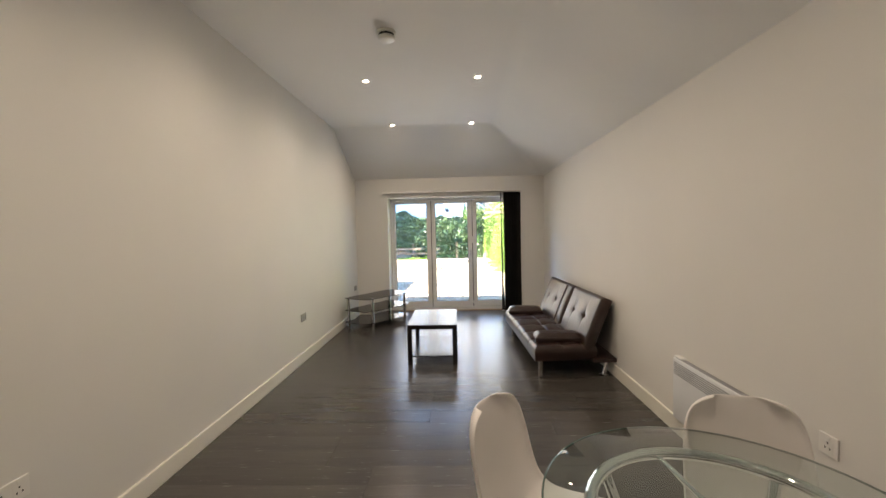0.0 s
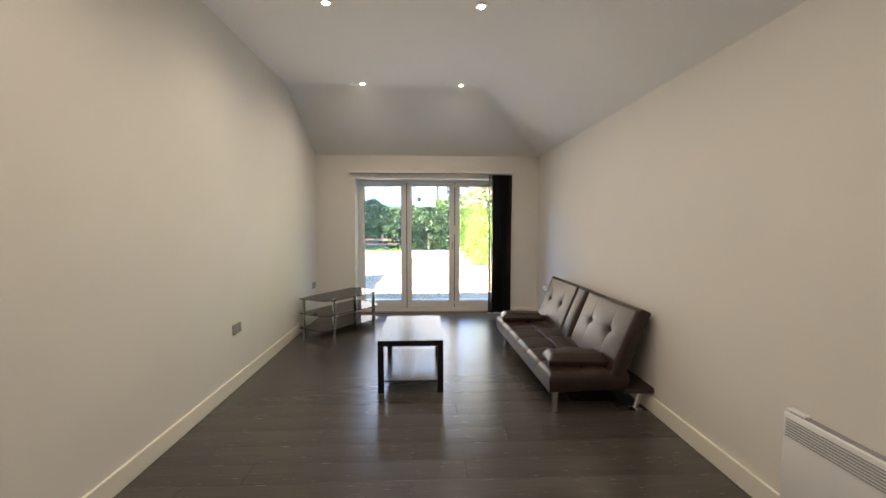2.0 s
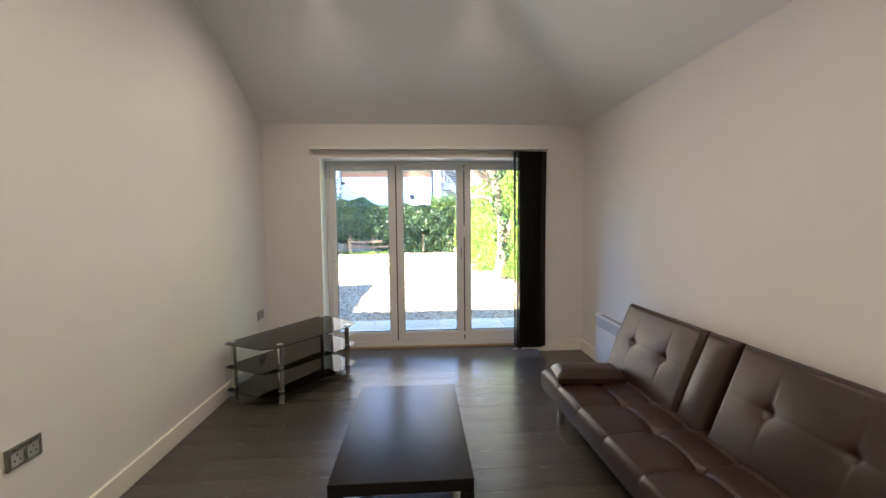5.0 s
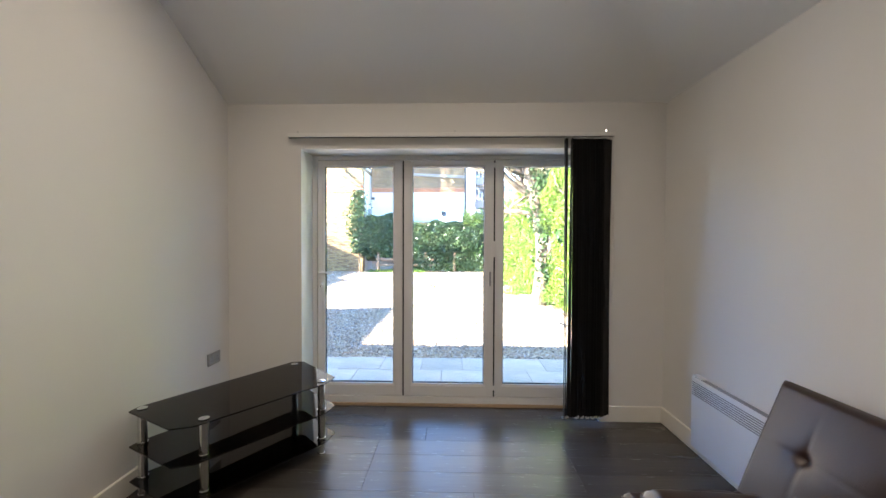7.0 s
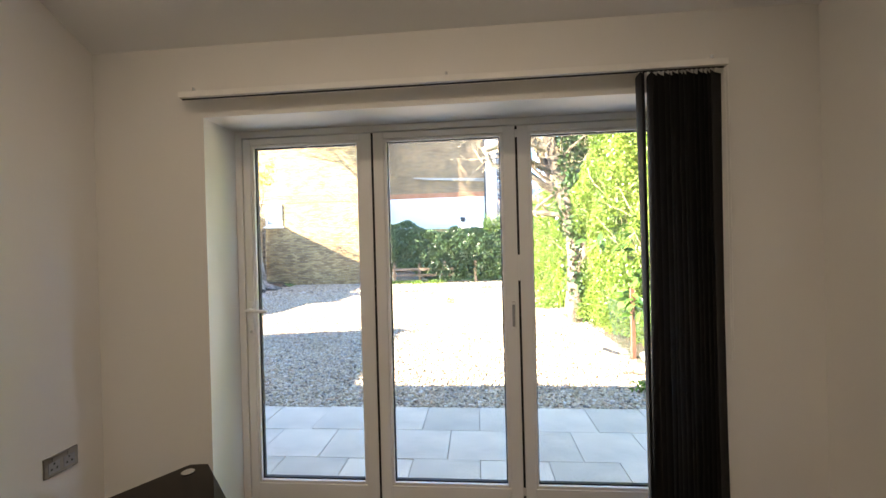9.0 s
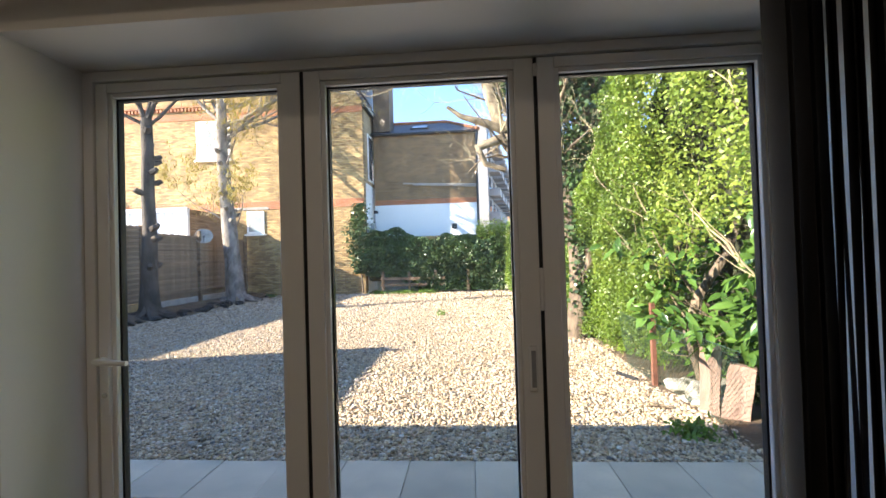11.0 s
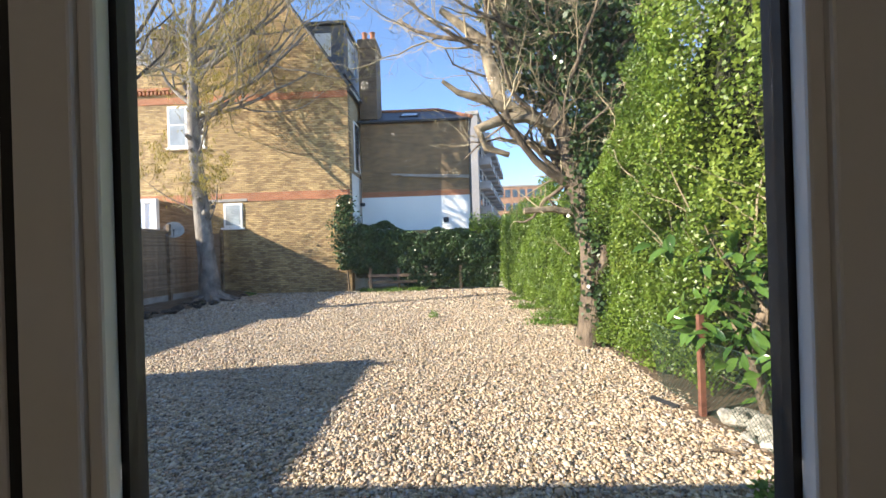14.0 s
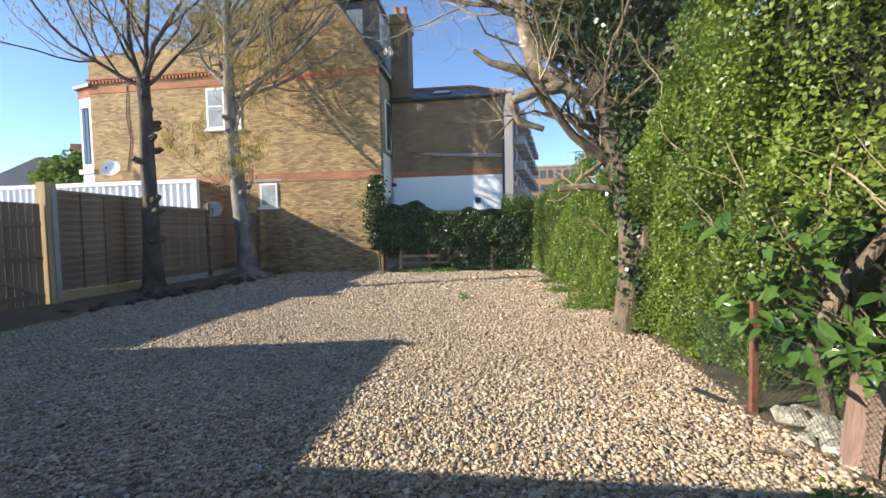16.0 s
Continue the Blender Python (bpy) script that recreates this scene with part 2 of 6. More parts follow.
def obj(name, bm, material, smooth=False):
    me = bpy.data.meshes.new(name)
    bmesh.ops.recalc_face_normals(bm, faces=bm.faces[:])
    bm.to_mesh(me)
    bm.free()
    me.materials.append(material)
    if smooth:
        me.shade_smooth()
        me.set_sharp_from_angle(angle=radians(40))
    return new(name, me)


def part(name, bm, material, parent, label="", smooth=False):
    ob = obj(name, bm, material, smooth)
    ob.parent = parent
    return tagged(ob, label)


def share(name, source, parent, m):
    """Another piece on the mesh of source."""
    ob = new(name, source.data)
    ob.parent = parent
    ob.matrix_basis = m
    return ob


def box(x0, x1, y0, y1, z0, z1, bevel=0.0, bm=None, segments=2):
    own = bmesh.new()
    v = [own.verts.new((x, y, z)) for z in (z0, z1) for x, y in ((x0, y0), (x1, y0), (x1, y1), (x0, y1))]
    for f in ((3, 2, 1, 0), (4, 5, 6, 7), (0, 1, 5, 4), (1, 2, 6, 5), (2, 3, 7, 6), (3, 0, 4, 7)):
        own.faces.new([v[i] for i in f])
    if bevel:
        bmesh.ops.bevel(own, geom=own.edges[:], offset=bevel, segments=segments, profile=0.5, affect="EDGES")
    if bm is None:
        return own
    merge(bm, own)
    return bm


def merge(bm, other, m=None):
    if m is not None:
        bmesh.ops.transform(other, matrix=m, verts=other.verts[:])
    tmp = bpy.data.meshes.new("tmp")
    other.to_mesh(tmp)
    other.free()
    bm.from_mesh(tmp)
    bpy.data.meshes.remove(tmp)
    return bm


def prism(outline, z0, z1, bm=None, bevel=0.0, axis="z"):
    """An outline (x, y) drawn out along an axis: z, x (outline is y, z) or y (outline is x, z)."""
    own = bmesh.new()
    place = {"z": lambda a, b, c: (a, b, c), "x": lambda a, b, c: (c, a, b), "y": lambda a, b, c: (a, c, b)}[axis]
    low = [own.verts.new(place(a, b, z0)) for a, b in outline]
    high = [own.verts.new(place(a, b, z1)) for a, b in outline]
    k = len(outline)
    own.faces.new(low[::-1])
    own.faces.new(high)
    for i in range(k):
        own.faces.new((low[i], low[(i + 1) % k], high[(i + 1) % k], high[i]))
    if bevel:
        bmesh.ops.recalc_face_normals(own, faces=own.faces[:])
        bmesh.ops.bevel(own, geom=own.edges[:], offset=bevel, segments=2, profile=0.5, affect="EDGES")
    if bm is None:
        return own
    return merge(bm, own)


def tube(points, radii, sides=8, bm=None, caps=True, wobble=0.0):
    """A round bar along points, its radius changing from point to point."""
    bm = bm or bmesh.new()
    pts = [Vector(p) for p in points]
    if not hasattr(radii, "__len__"):
        radii = [radii] * len(pts)
    rings, ref = [], None
    for i, p in enumerate(pts):
        d = (pts[min(i + 1, len(pts) - 1)] - pts[max(i - 1, 0)]).normalized()
        if ref is None:
            ref = Vector((0, 0, 1)) if abs(d.z) < 0.9 else Vector((1, 0, 0))
        u = d.cross(ref)
        if u.length < 1e-4:
            u = d.orthogonal()
        u.normalize()
        w = d.cross(u)
        ref = u.cross(d) if u.cross(d).length > 1e-4 else ref
        ring = []
        for k in range(sides):
            a = 2 * math.pi * k / sides
            r = radii[i] * (1 + (random.uniform(-wobble, wobble) if wobble else 0))
            ring.append(bm.verts.new(p + (u * math.cos(a) + w * math.sin(a)) * r))
        rings.append(ring)
    for a, b in zip(rings, rings[1:]):
        for k in range(sides):
            bm.faces.new((a[k], a[(k + 1) % sides], b[(k + 1) % sides], b[k]))
    if caps:
        bm.faces.new(rings[0][::-1])
        bm.faces.new(rings[-1])
    return bm


def lathe(profile, sides=24, bm=None):
    """A profile of (radius, z) turned round the z axis."""
    bm = bm or bmesh.new()
    rings = [[bm.verts.new((r * math.cos(2 * math.pi * k / sides), r * math.sin(2 * math.pi * k / sides), z)) for k in range(sides)] for r, z in profile]
    for a, b in zip(rings, rings[1:]):
        for k in range(sides):
            bm.faces.new((a[k], a[(k + 1) % sides], b[(k + 1) % sides], b[k]))
    bm.faces.new(rings[0][::-1])
    bm.faces.new(rings[-1])
    return bm


# ---------------------------------------------------------------- shell of the room
W, BACK, EAVE, HIGH, HIP, RIDGE = 3.385, -8.6, 2.478, 3.10, -1.20, 2.385
OX0, OX1, OTOP, OUT = 0.580, 2.905, 2.130, 0.34      # the door opening and the wall's outer face


def structure(name, bm, material, label, category):
    return tagged(obj(name, bm, material), label, category, kind="structure")


structure("wall_left", box(-0.25, 0, BACK - 0.25, OUT, -0.3, 3.35), M_WALL, "smooth off-white painted side wall of the room", "wall")
structure("wall_right", box(W, W + 0.25, BACK - 0.25, OUT, -0.3, 3.35), M_WALL, "smooth off-white painted wall with panel heaters", "wall")
structure("wall_south", box(0, W, BACK - 0.25, BACK, -0.3, 3.35), M_WALL, "plain off-white painted end wall", "wall")
bm = box(0, OX0, 0, OUT, -0.3, 3.35)
box(OX1, W, 0, OUT, -0.3, 3.35, bm=bm)
box(OX0, OX1, 0, OUT, OTOP, 3.35, bm=bm)
box(OX0, OX1, 0, OUT, -0.3, -0.02, bm=bm)
structure("wall_north", bm, M_WALL, "off-white painted wall round the glazed folding doors", "wall")

# ceiling: flat, with a hipped slope to the door wall and one to the side wall, soft at the folds
def soft_least(a, b, r=0.045):
    k = max(r - abs(a - b), 0) / r
    return min(a, b) - k * k * r * 0.25


def ceiling_height(x, y):
    side = EAVE + (W - x) * (HIGH - EAVE) / (W - RIDGE)
    hip = EAVE + (0 - y) * (HIGH - EAVE) / (0 - HIP)
    return soft_least(soft_least(HIGH, side), hip)


bm = bmesh.new()
gx = [W * i / 64 for i in range(65)]
gy = [BACK + (HIP - 0.5 - BACK) * i / 20 for i in range(20)] + [HIP - 0.5 + (0.5 - HIP) * i / 40 for i in range(41)]
grid = [[bm.verts.new((x, y, ceiling_height(x, y))) for x in gx] for y in gy]
for ra, rb in zip(grid, grid[1:]):
    for i in range(64):
        bm.faces.new((ra[i], ra[i + 1], rb[i + 1], rb[i]))
top = bmesh.ops.extrude_face_region(bm, geom=bm.faces[:])
for q in top["geom"]:
    if isinstance(q, bmesh.types.BMVert):
        q.co.z += 0.12
ceiling = obj("ceiling", bm, M_CEIL)
ceiling.data.shade_smooth()
ceiling.data.set_sharp_from_angle(angle=radians(35))
tagged(ceiling, "off-white vaulted plaster ceiling with sloping sides", "ceiling", kind="structure")

floor = structure("floor", box(0, W, BACK, 0.0, -0.25, FLOOR - 0.012), M_GAP, "dark grey-brown wood laminate floor in planks", "floor")
structure("floor_reveal", box(OX0 + 0.001, OX1 - 0.001, 0.0, 0.226, -0.02, FLOOR - 0.012), M_GAP, "dark floor continued into the door opening", "floor")

# skirting boards with an eased top edge
def skirting(name, x0, x1, y0, y1):
    return structure(name, box(x0, x1, y0, y1, FLOOR, 0.150, 0.006), M_TRIM, "cream glossy painted skirting board", "skirting board")


skirting("baseboard", 0.0, 0.018, BACK, -0.0)
skirting("baseboard", W - 0.018, W, BACK, -0.0)
skirting("baseboard", 0.018, OX0 - 0.002, -0.018, 0.0)
skirting("baseboard", OX1 + 0.002, W - 0.018, -0.018, 0.0)
skirting("baseboard", 0.018, W - 0.018, BACK, BACK + 0.018)

# ---------------------------------------------------------------- folding doors
LEAF_Y0, LEAF_Y1 = 0.256, 0.318
frame_set = tagged(empty("door_frame", (OX0 + OX1) / 2, 0.29, 0), "white coated aluminium outer frame of the folding doors", "door frame", kind="structure")


def world_part(name, bm, material, parent, label="", smooth=False):
    """A part given in world coordinates."""
    bmesh.ops.transform(bm, matrix=parent.matrix_world.inverted(), verts=bm.verts[:])
    return part(name, bm, material, parent, label, smooth)


world_part("jamb", box(OX0 + 0.001, 0.618, 0.25, OUT, 0.02, OTOP - 0.001, 0.003), M_UPVC, frame_set)
world_part("jamb", box(2.874, OX1 - 0.001, 0.25, OUT, 0.02, OTOP - 0.001, 0.003), M_UPVC, frame_set)
world_part("head", box(0.618, 2.874, 0.25, OUT, 2.095, OTOP - 0.001, 0.003), M_UPVC, frame_set)
world_part("threshold", box(0.618, 2.874, 0.245, OUT + 0.05, 0.045, 0.10, 0.004), M_UPVC, frame_set, "white low threshold rail")
world_part("sill_board", box(OX0 + 0.001, OX1 - 0.001, 0.228, OUT + 0.05, 0.0, 0.046, 0.003), M_OAK, frame_set, "narrow oak strip under the threshold")


def door_leaf(x0, x1, gx0, gx1, label):
    leaf = tagged(empty("folding_door", (x0 + x1) / 2, 0.295, 0.105), label, "door", group="folding door leaves")
    z0, z1, g0, g1 = 0.105, 2.09, 0.205, 2.045
    for name, b in (("stile", (x0, gx0 - 0.012, z0, z1)), ("stile", (gx1 + 0.012, x1, z0, z1)), ("rail", (gx0 - 0.012, gx1 + 0.012, z0, g0 - 0.012)), ("rail", (gx0 - 0.012, gx1 + 0.012, g1 + 0.012, z1))):
        world_part(name, box(b[0], b[1], LEAF_Y0, LEAF_Y1, b[2], b[3], 0.003), M_UPVC, leaf)
    for b in ((gx0 - 0.012, gx0 + 0.004, g0 - 0.012, g1 + 0.012), (gx1 - 0.004, gx1 + 0.012, g0 - 0.012, g1 + 0.012), (gx0 + 0.004, gx1 - 0.004, g0 - 0.012, g0 + 0.004), (gx0 + 0.004, gx1 - 0.004, g1 - 0.004, g1 + 0.012)):
        world_part("bead", box(b[0], b[1], 0.262, 0.280, b[2], b[3], 0.003), M_UPVC, leaf)
    for b in ((gx0 - 0.006, gx0 + 0.009, g0 - 0.006, g1 + 0.006), (gx1 - 0.009, gx1 + 0.006, g0 - 0.006, g1 + 0.006), (gx0 + 0.009, gx1 - 0.009, g0 - 0.006, g0 + 0.009), (gx0 + 0.009, gx1 - 0.009, g1 - 0.009, g1 + 0.006)):
        world_part("gasket", box(b[0], b[1], 0.281, 0.303, b[2], b[3]), M_GASKET, leaf, "black rubber glazing gasket")
    pane = world_part("pane", box(gx0 + 0.0095, gx1 - 0.0095, 0.290, 0.294, g0 + 0.0095, g1 - 0.0095), M_PANE, leaf, "clear double glazed pane")
    pane.visible_shadow = False
    return leaf


leaf_a = door_leaf(0.622, 1.342, 0.676, 1.266, "white framed glazed folding door leaf with lever handle")
leaf_b = door_leaf(1.354, 2.107, 1.422, 2.033, "white framed glazed middle folding door leaf, closed")
leaf_c = door_leaf(2.119, 2.870, 2.185, 2.798, "white framed glazed folding door leaf beside the blind")
for x, zs in ((1.348, ((0.105, 2.09),)), (2.113, ((0.105, 0.16), (0.20, 1.283), (1.418, 2.03), (2.07, 2.09)))):
    for a, b in zs:
        world_part("gasket", box(x - 0.0055, x + 0.0055, LEAF_Y0 + 0.002, LEAF_Y1 - 0.004, a, b), M_GASKET, leaf_b, "black seal between the leaves")
for a, b in ((0.16, 0.20), (1.283, 1.418), (2.03, 2.07)):
    world_part("hinge_cover", box(2.1075, 2.1185, LEAF_Y0 - 0.004, LEAF_Y1, a, b, 0.002), M_UPVC, leaf_b, "white hinge cover between leaves")
# ---------------------------------------------------------------- things in the room
def thing(name, x, y, z, rz, label, category, group=""):
    return tagged(empty(name, x, y, z, rz), label, category, group)


def coffee_table():
    t = thing("coffee_table", 1.524, -2.38, FLOOR, 0, "low black-brown rectangular coffee table with a lower shelf", "table")
    hx, hy = 0.277, 0.45
    part("tabletop", box(-hx, hx, -hy, hy, 0.402, 0.452, 0.003), M_BLACKWOOD, t)
    part("shelf", box(-hx + 0.051, hx - 0.051, -hy + 0.02, hy - 0.02, 0.086, 0.102, 0.002), M_BLACKWOOD, t)
    for sx in (-1, 1):
        for sy in (-1, 1):
            x, y = sx * (hx - 0.025), sy * (hy - 0.025)
            part("leg", box(x - 0.025, x + 0.025, y - 0.025, y + 0.025, 0, 0.4015, 0.002), M_BLACKWOOD, t)


def tv_stand():
    t = thing("tv_stand", 0.50, -0.67, FLOOR, 0, "three-tier black glass television stand with chrome posts, empty", "tv stand")
    out = [(-0.46, -0.365), (-0.105, -0.555), (0.0, -0.515), (0.455, 0.09), (0.478, 0.22), (0.14, 0.55), (0.06, 0.54), (-0.455, -0.30)]
    for z, name in ((0.466, "top_shelf"), (0.276, "middle_shelf"), (0.088, "bottom_shelf")):
        part(name, prism(out, z, z + 0.008, bevel=0.0015), M_SMOKE, t)
    for x, y in ((-0.415, -0.325), (-0.005, -0.435), (0.415, 0.13), (0.10, 0.475)):
        for z0, z1 in ((0.0, 0.0875), (0.0965, 0.2755), (0.2845, 0.4655)):
            post = part("post", tube([(x, y, z0), (x, y, z1)], 0.023, 16), M_CHROME, t, "polished chrome tube", True)
            for zz in (z0 + 0.004, z1 - 0.010):
                part("collar", tube([(x, y, zz), (x, y, zz + 0.006)], 0.027, 16), M_POLISH, post, "", True)
        part("cap", lathe([(0.026, 0), (0.026, 0.004), (0.018, 0.008), (0.002, 0.009)], 16), M_POLISH, t, "round chrome cap", True).matrix_basis = pose(x, y, 0.4745)


def cushion(lx, ly, lz, nx, ny, puff=0.02, tufts=(), seams_x=(), depth=0.03, edge=0.025, seams_y=(), lines=0.0):
    """A padded slab, its top pulled in at tufts (x, y) and along seams across x; centre of its base at 0."""
    bm = bmesh.new()
    def top(u, v):
        x, y = (u - 0.5) * lx, (v - 0.5) * ly
        d = min(min(u, 1 - u) * lx, min(v, 1 - v) * ly)
        z = lz - edge * max(0, 1 - d / edge) ** 2 + puff * (1 - (2 * u - 1) ** 2) * (1 - (2 * v - 1) ** 2)
        for tx, ty in tufts:
            r = math.hypot(x - tx, y - ty)
            z -= depth * math.exp(-(r / 0.022) ** 2) + depth * 0.55 * math.exp(-(r / 0.07) ** 2)
            z -= 0.0025 * math.exp(-((y - ty) / 0.008) ** 2) * math.exp(-((x - tx) / 0.12) ** 2) + 0.0022 * math.exp(-((x - tx) / 0.008) ** 2) * math.exp(-((y - ty) / 0.12) ** 2)
            z -= lines * (math.exp(-((y - ty - 0.10 * (x - tx) * abs(x - tx)) / 0.010) ** 2) * math.exp(-((x - tx) / 0.22) ** 4) + math.exp(-((x - tx) / 0.010) ** 2) * math.exp(-((y - ty) / 0.26) ** 4))
        for sy in seams_x:
            z -= depth * 0.35 * math.exp(-((y - sy) / 0.010) ** 2) + depth * 0.3 * math.exp(-((y - sy) / 0.05) ** 2)
        for sx in seams_y:
            z -= depth * 0.35 * math.exp(-((x - sx) / 0.010) ** 2) + depth * 0.25 * math.exp(-((x - sx) / 0.05) ** 2)
        return Vector((x, y, z))
    g = [[bm.verts.new(top(i / nx, j / ny)) for i in range(nx + 1)] for j in range(ny + 1)]
    for a, b in zip(g, g[1:]):
        for i in range(nx):
            bm.faces.new((a[i], a[i + 1], b[i + 1], b[i]))
    rim = [v for v in g[0]] + [r[-1] for r in g[1:]] + [v for v in g[-1][-2::-1]] + [r[0] for r in g[-2:0:-1]]
    low = []
    for v in rim:
        low.append(bm.verts.new((v.co.x * 0.985, v.co.y * 0.985, 0.0)))
    mid = [bm.verts.new((v.co.x * 1.004, v.co.y * 1.004, lz * 0.45)) for v in rim]
    k = len(rim)
    for i in range(k):
        j = (i + 1) % k
        bm.faces.new((rim[i], rim[j], mid[j], mid[i]))
        bm.faces.new((mid[i], mid[j], low[j], low[i]))
    bm.faces.new(low)
    return bm


def piped(points, r=0.004):
    return tube(points, r, 6)


def sofa():
    y0, y1 = -3.25, -1.35
    length, mid = y1 - y0, (y0 + y1) / 2
    s = thing("sofa_bed", 2.955, mid, FLOOR, 2.0, "dark brown faux leather click-clack sofa bed with button-tufted backrest", "sofa")
    # seat: grid of stitched squares
    tuft = [(x, y) for x in (-0.02,) for y in (-0.64, -0.32, 0.0, 0.32, 0.64)]
    seat = part("seat", cushion(0.62, length, 0.150, 70, 210, 0.012, tuft, (-0.64, -0.32, 0.0, 0.32, 0.64), 0.024, 0.035, (-0.02, 0.16)), M_LEATHER, s, "", True)
    seat.matrix_basis = pose(-0.10, 0, 0.174, 0, -1.5, 0)
    part("stitching", piped([(-0.285, -length / 2 + 0.03, 0.0), (-0.285, length / 2 - 0.03, 0.0)], 0.004), M_LEATHER, seat).matrix_basis = pose(0, 0, 0.146)
    lean = 68
    def back(ya, yb, tufts, label=""):
        ly = yb - ya
        b = part("backrest", cushion(0.55, ly, 0.105, 60, max(16, int(ly * 100)), 0.018, tufts, (), 0.017, 0.03, (), 0.0010), M_LEATHER, s, label, True)
        b.matrix_basis = pose(0.165, (ya + yb) / 2, 0.258, 0, -lean, 0) @ pose(0.27, 0, 0, 0, 0, 0)
        return b
    near0, far1 = -length / 2, length / 2
    back(near0, near0 + 0.86, [(0.02, -0.17), (0.02, 0.17)])
    back(near0 + 0.885, near0 + 1.095, [], "narrow fold-down centre panel")
    back(near0 + 1.10, far1, [(0.02, -0.17), (0.02, 0.17)])
    part("frame_board", box(0.16, 0.425, -length / 2 - 0.02, length / 2, 0.150, 0.190, 0.006), M_LEATHER, s, "dark brown covered base board")
    part("underframe", box(-0.33, 0.15, -length / 2 + 0.08, length / 2 - 0.08, 0.145, 0.173), M_GASKET, s, "black metal underframe")
    for y in (-length / 2 + 0.05, length / 2 - 0.22):
        leg = part("leg", tube([(-0.345, y, 0), (-0.345, y, 0.173)], 0.024, 16), M_CHROME, s, "chrome tube leg", True)
        part("foot", tube([(-0.345, y, 0), (-0.345, y, 0.006)], 0.027, 16), M_GASKET, leg)
    for y in (-length / 2 + 0.045, length / 2 - 0.08):
        leg = part("leg", tube([(0.29, y, 0.012), (0.33, y, 0.149)], 0.021, 16), M_CHROME, s, "slanted chrome rear leg", True)
        part("foot", lathe([(0.050, 0), (0.050, 0.006), (0.030, 0.013), (0.022, 0.016)], 20), M_POLISH, leg, "round chrome foot plate", True).matrix_basis = pose(0.29, y, 0)
    return s


def arm_pillow(x, y, rz, label):
    p = thing("armrest_cushion", x, y, FLOOR + 0.326, rz, label, "cushion", "loose armrest cushions on the sofa")
    part("cover", cushion(0.46, 0.215, 0.080, 26, 14, 0.014, (), (), 0, 0.045), M_LEATHER, p, "", True)
    pts = [(-0.225, -0.10, 0.04), (0.225, -0.10, 0.04), (0.225, 0.10, 0.04), (-0.225, 0.10, 0.04), (-0.225, -0.10, 0.04)]
    part("piping", piped(pts, 0.006), M_LEATHER, p)


def heater(y0, y1, z0, z1, label):
    """Panel convector on the side wall: body, louvred top front, thermostat box and feet."""
    h = thing("panel_heater", W, (y0 + y1) / 2, z0, 0, label, "heater", "wall panel heaters")
    ly, hz = (y1 - y0) / 2, z1 - z0
    part("body", box(-0.060, -0.012, -ly, ly, 0, hz, 0.010, segments=3), M_HEATER, h, "", True)
    part("wall_bracket", box(-0.0115, -0.0005, -ly * 0.6, ly * 0.6, hz * 0.3, hz * 0.7), M_HEATER, h)
    for i in range(7):
        z = hz - 0.030 - i * 0.013
        part("louvre", box(-0.0635, -0.0605, -ly + 0.02, ly - 0.02, z - 0.002, z + 0.002), M_LOUVRE, h, "grey louvre slot")
    part("top_grille", box(-0.052, -0.020, -ly + 0.03, ly - 0.03, hz + 0.0003, hz + 0.0025), M_LOUVRE, h)
    part("control_box", box(-0.055, -0.016, ly - 0.10, ly - 0.005, hz + 0.003, hz + 0.012, 0.003), M_HEATER, h)
    return h


def socket_plate(x, y, z, side, material, label, wide=0.148, inserts=2):
    """Double socket plate on a side wall; side +1 faces +x."""
    s = thing("wall_socket", x, y, z, 0, label, "socket", "wall sockets")
    def b(d0, d1, *r, bevel=0.0):
        return box(min(side * d0, side * d1), max(side * d0, side * d1), *r, bevel)
    part("plate", b(0.0005, 0.009, -wide / 2, wide / 2, -0.044, 0.044, bevel=0.002), material, s)
    for k in range(inserts):
        yc = (k - (inserts - 1) / 2) * 0.066
        ins = part("insert", b(0.0092, 0.0105, yc - 0.024, yc + 0.024, -0.030, 0.018), M_PLASTIC if material is M_PLASTIC else M_LOUVRE, s)
        for py, pz in ((0, 0.010), (-0.011, -0.012), (0.011, -0.012)):
            part("pin_hole", b(0.0107, 0.0112, yc + py - 0.003, yc + py + 0.003, pz - 0.004, pz + 0.004), M_DARKSLOT, ins)
        part("rocker", b(0.0092, 0.0125, yc - 0.008, yc + 0.008, 0.022, 0.037, bevel=0.001), M_PLASTIC if material is M_PLASTIC else M_STEEL, s)


def downlight(x, y):
    d = thing("downlight", x, y, HIGH, 0, "small round recessed ceiling downlight, switched on", "ceiling light", "recessed downlights")
    part("bezel", lathe([(0.046, -0.0005), (0.046, -0.004), (0.040, -0.008), (0.033, -0.008), (0.031, -0.003)], 24), M_PLASTIC, d, "white bezel", True)
    part("lamp", lathe([(0.022, -0.0085), (0.020, -0.010), (0.005, -0.0115)], 20), M_LAMP, d, "glowing warm lamp", True)


def smoke_alarm():
    d = thing("smoke_alarm", 1.30, -4.02, HIGH, 0, "round white smoke alarm on the ceiling", "smoke alarm")
    part("base", lathe([(0.074, -0.0005), (0.076, -0.012), (0.072, -0.020)], 28), M_PLASTIC, d, "", True)
    part("vent_ring", lathe([(0.060, -0.0205), (0.058, -0.040)], 28), M_DARKSLOT, d, "dark vent slot", True)
    part("cover", lathe([(0.066, -0.0405), (0.068, -0.054), (0.058, -0.068), (0.024, -0.074), (0.004, -0.075)], 28), M_PLASTIC, d, "", True)


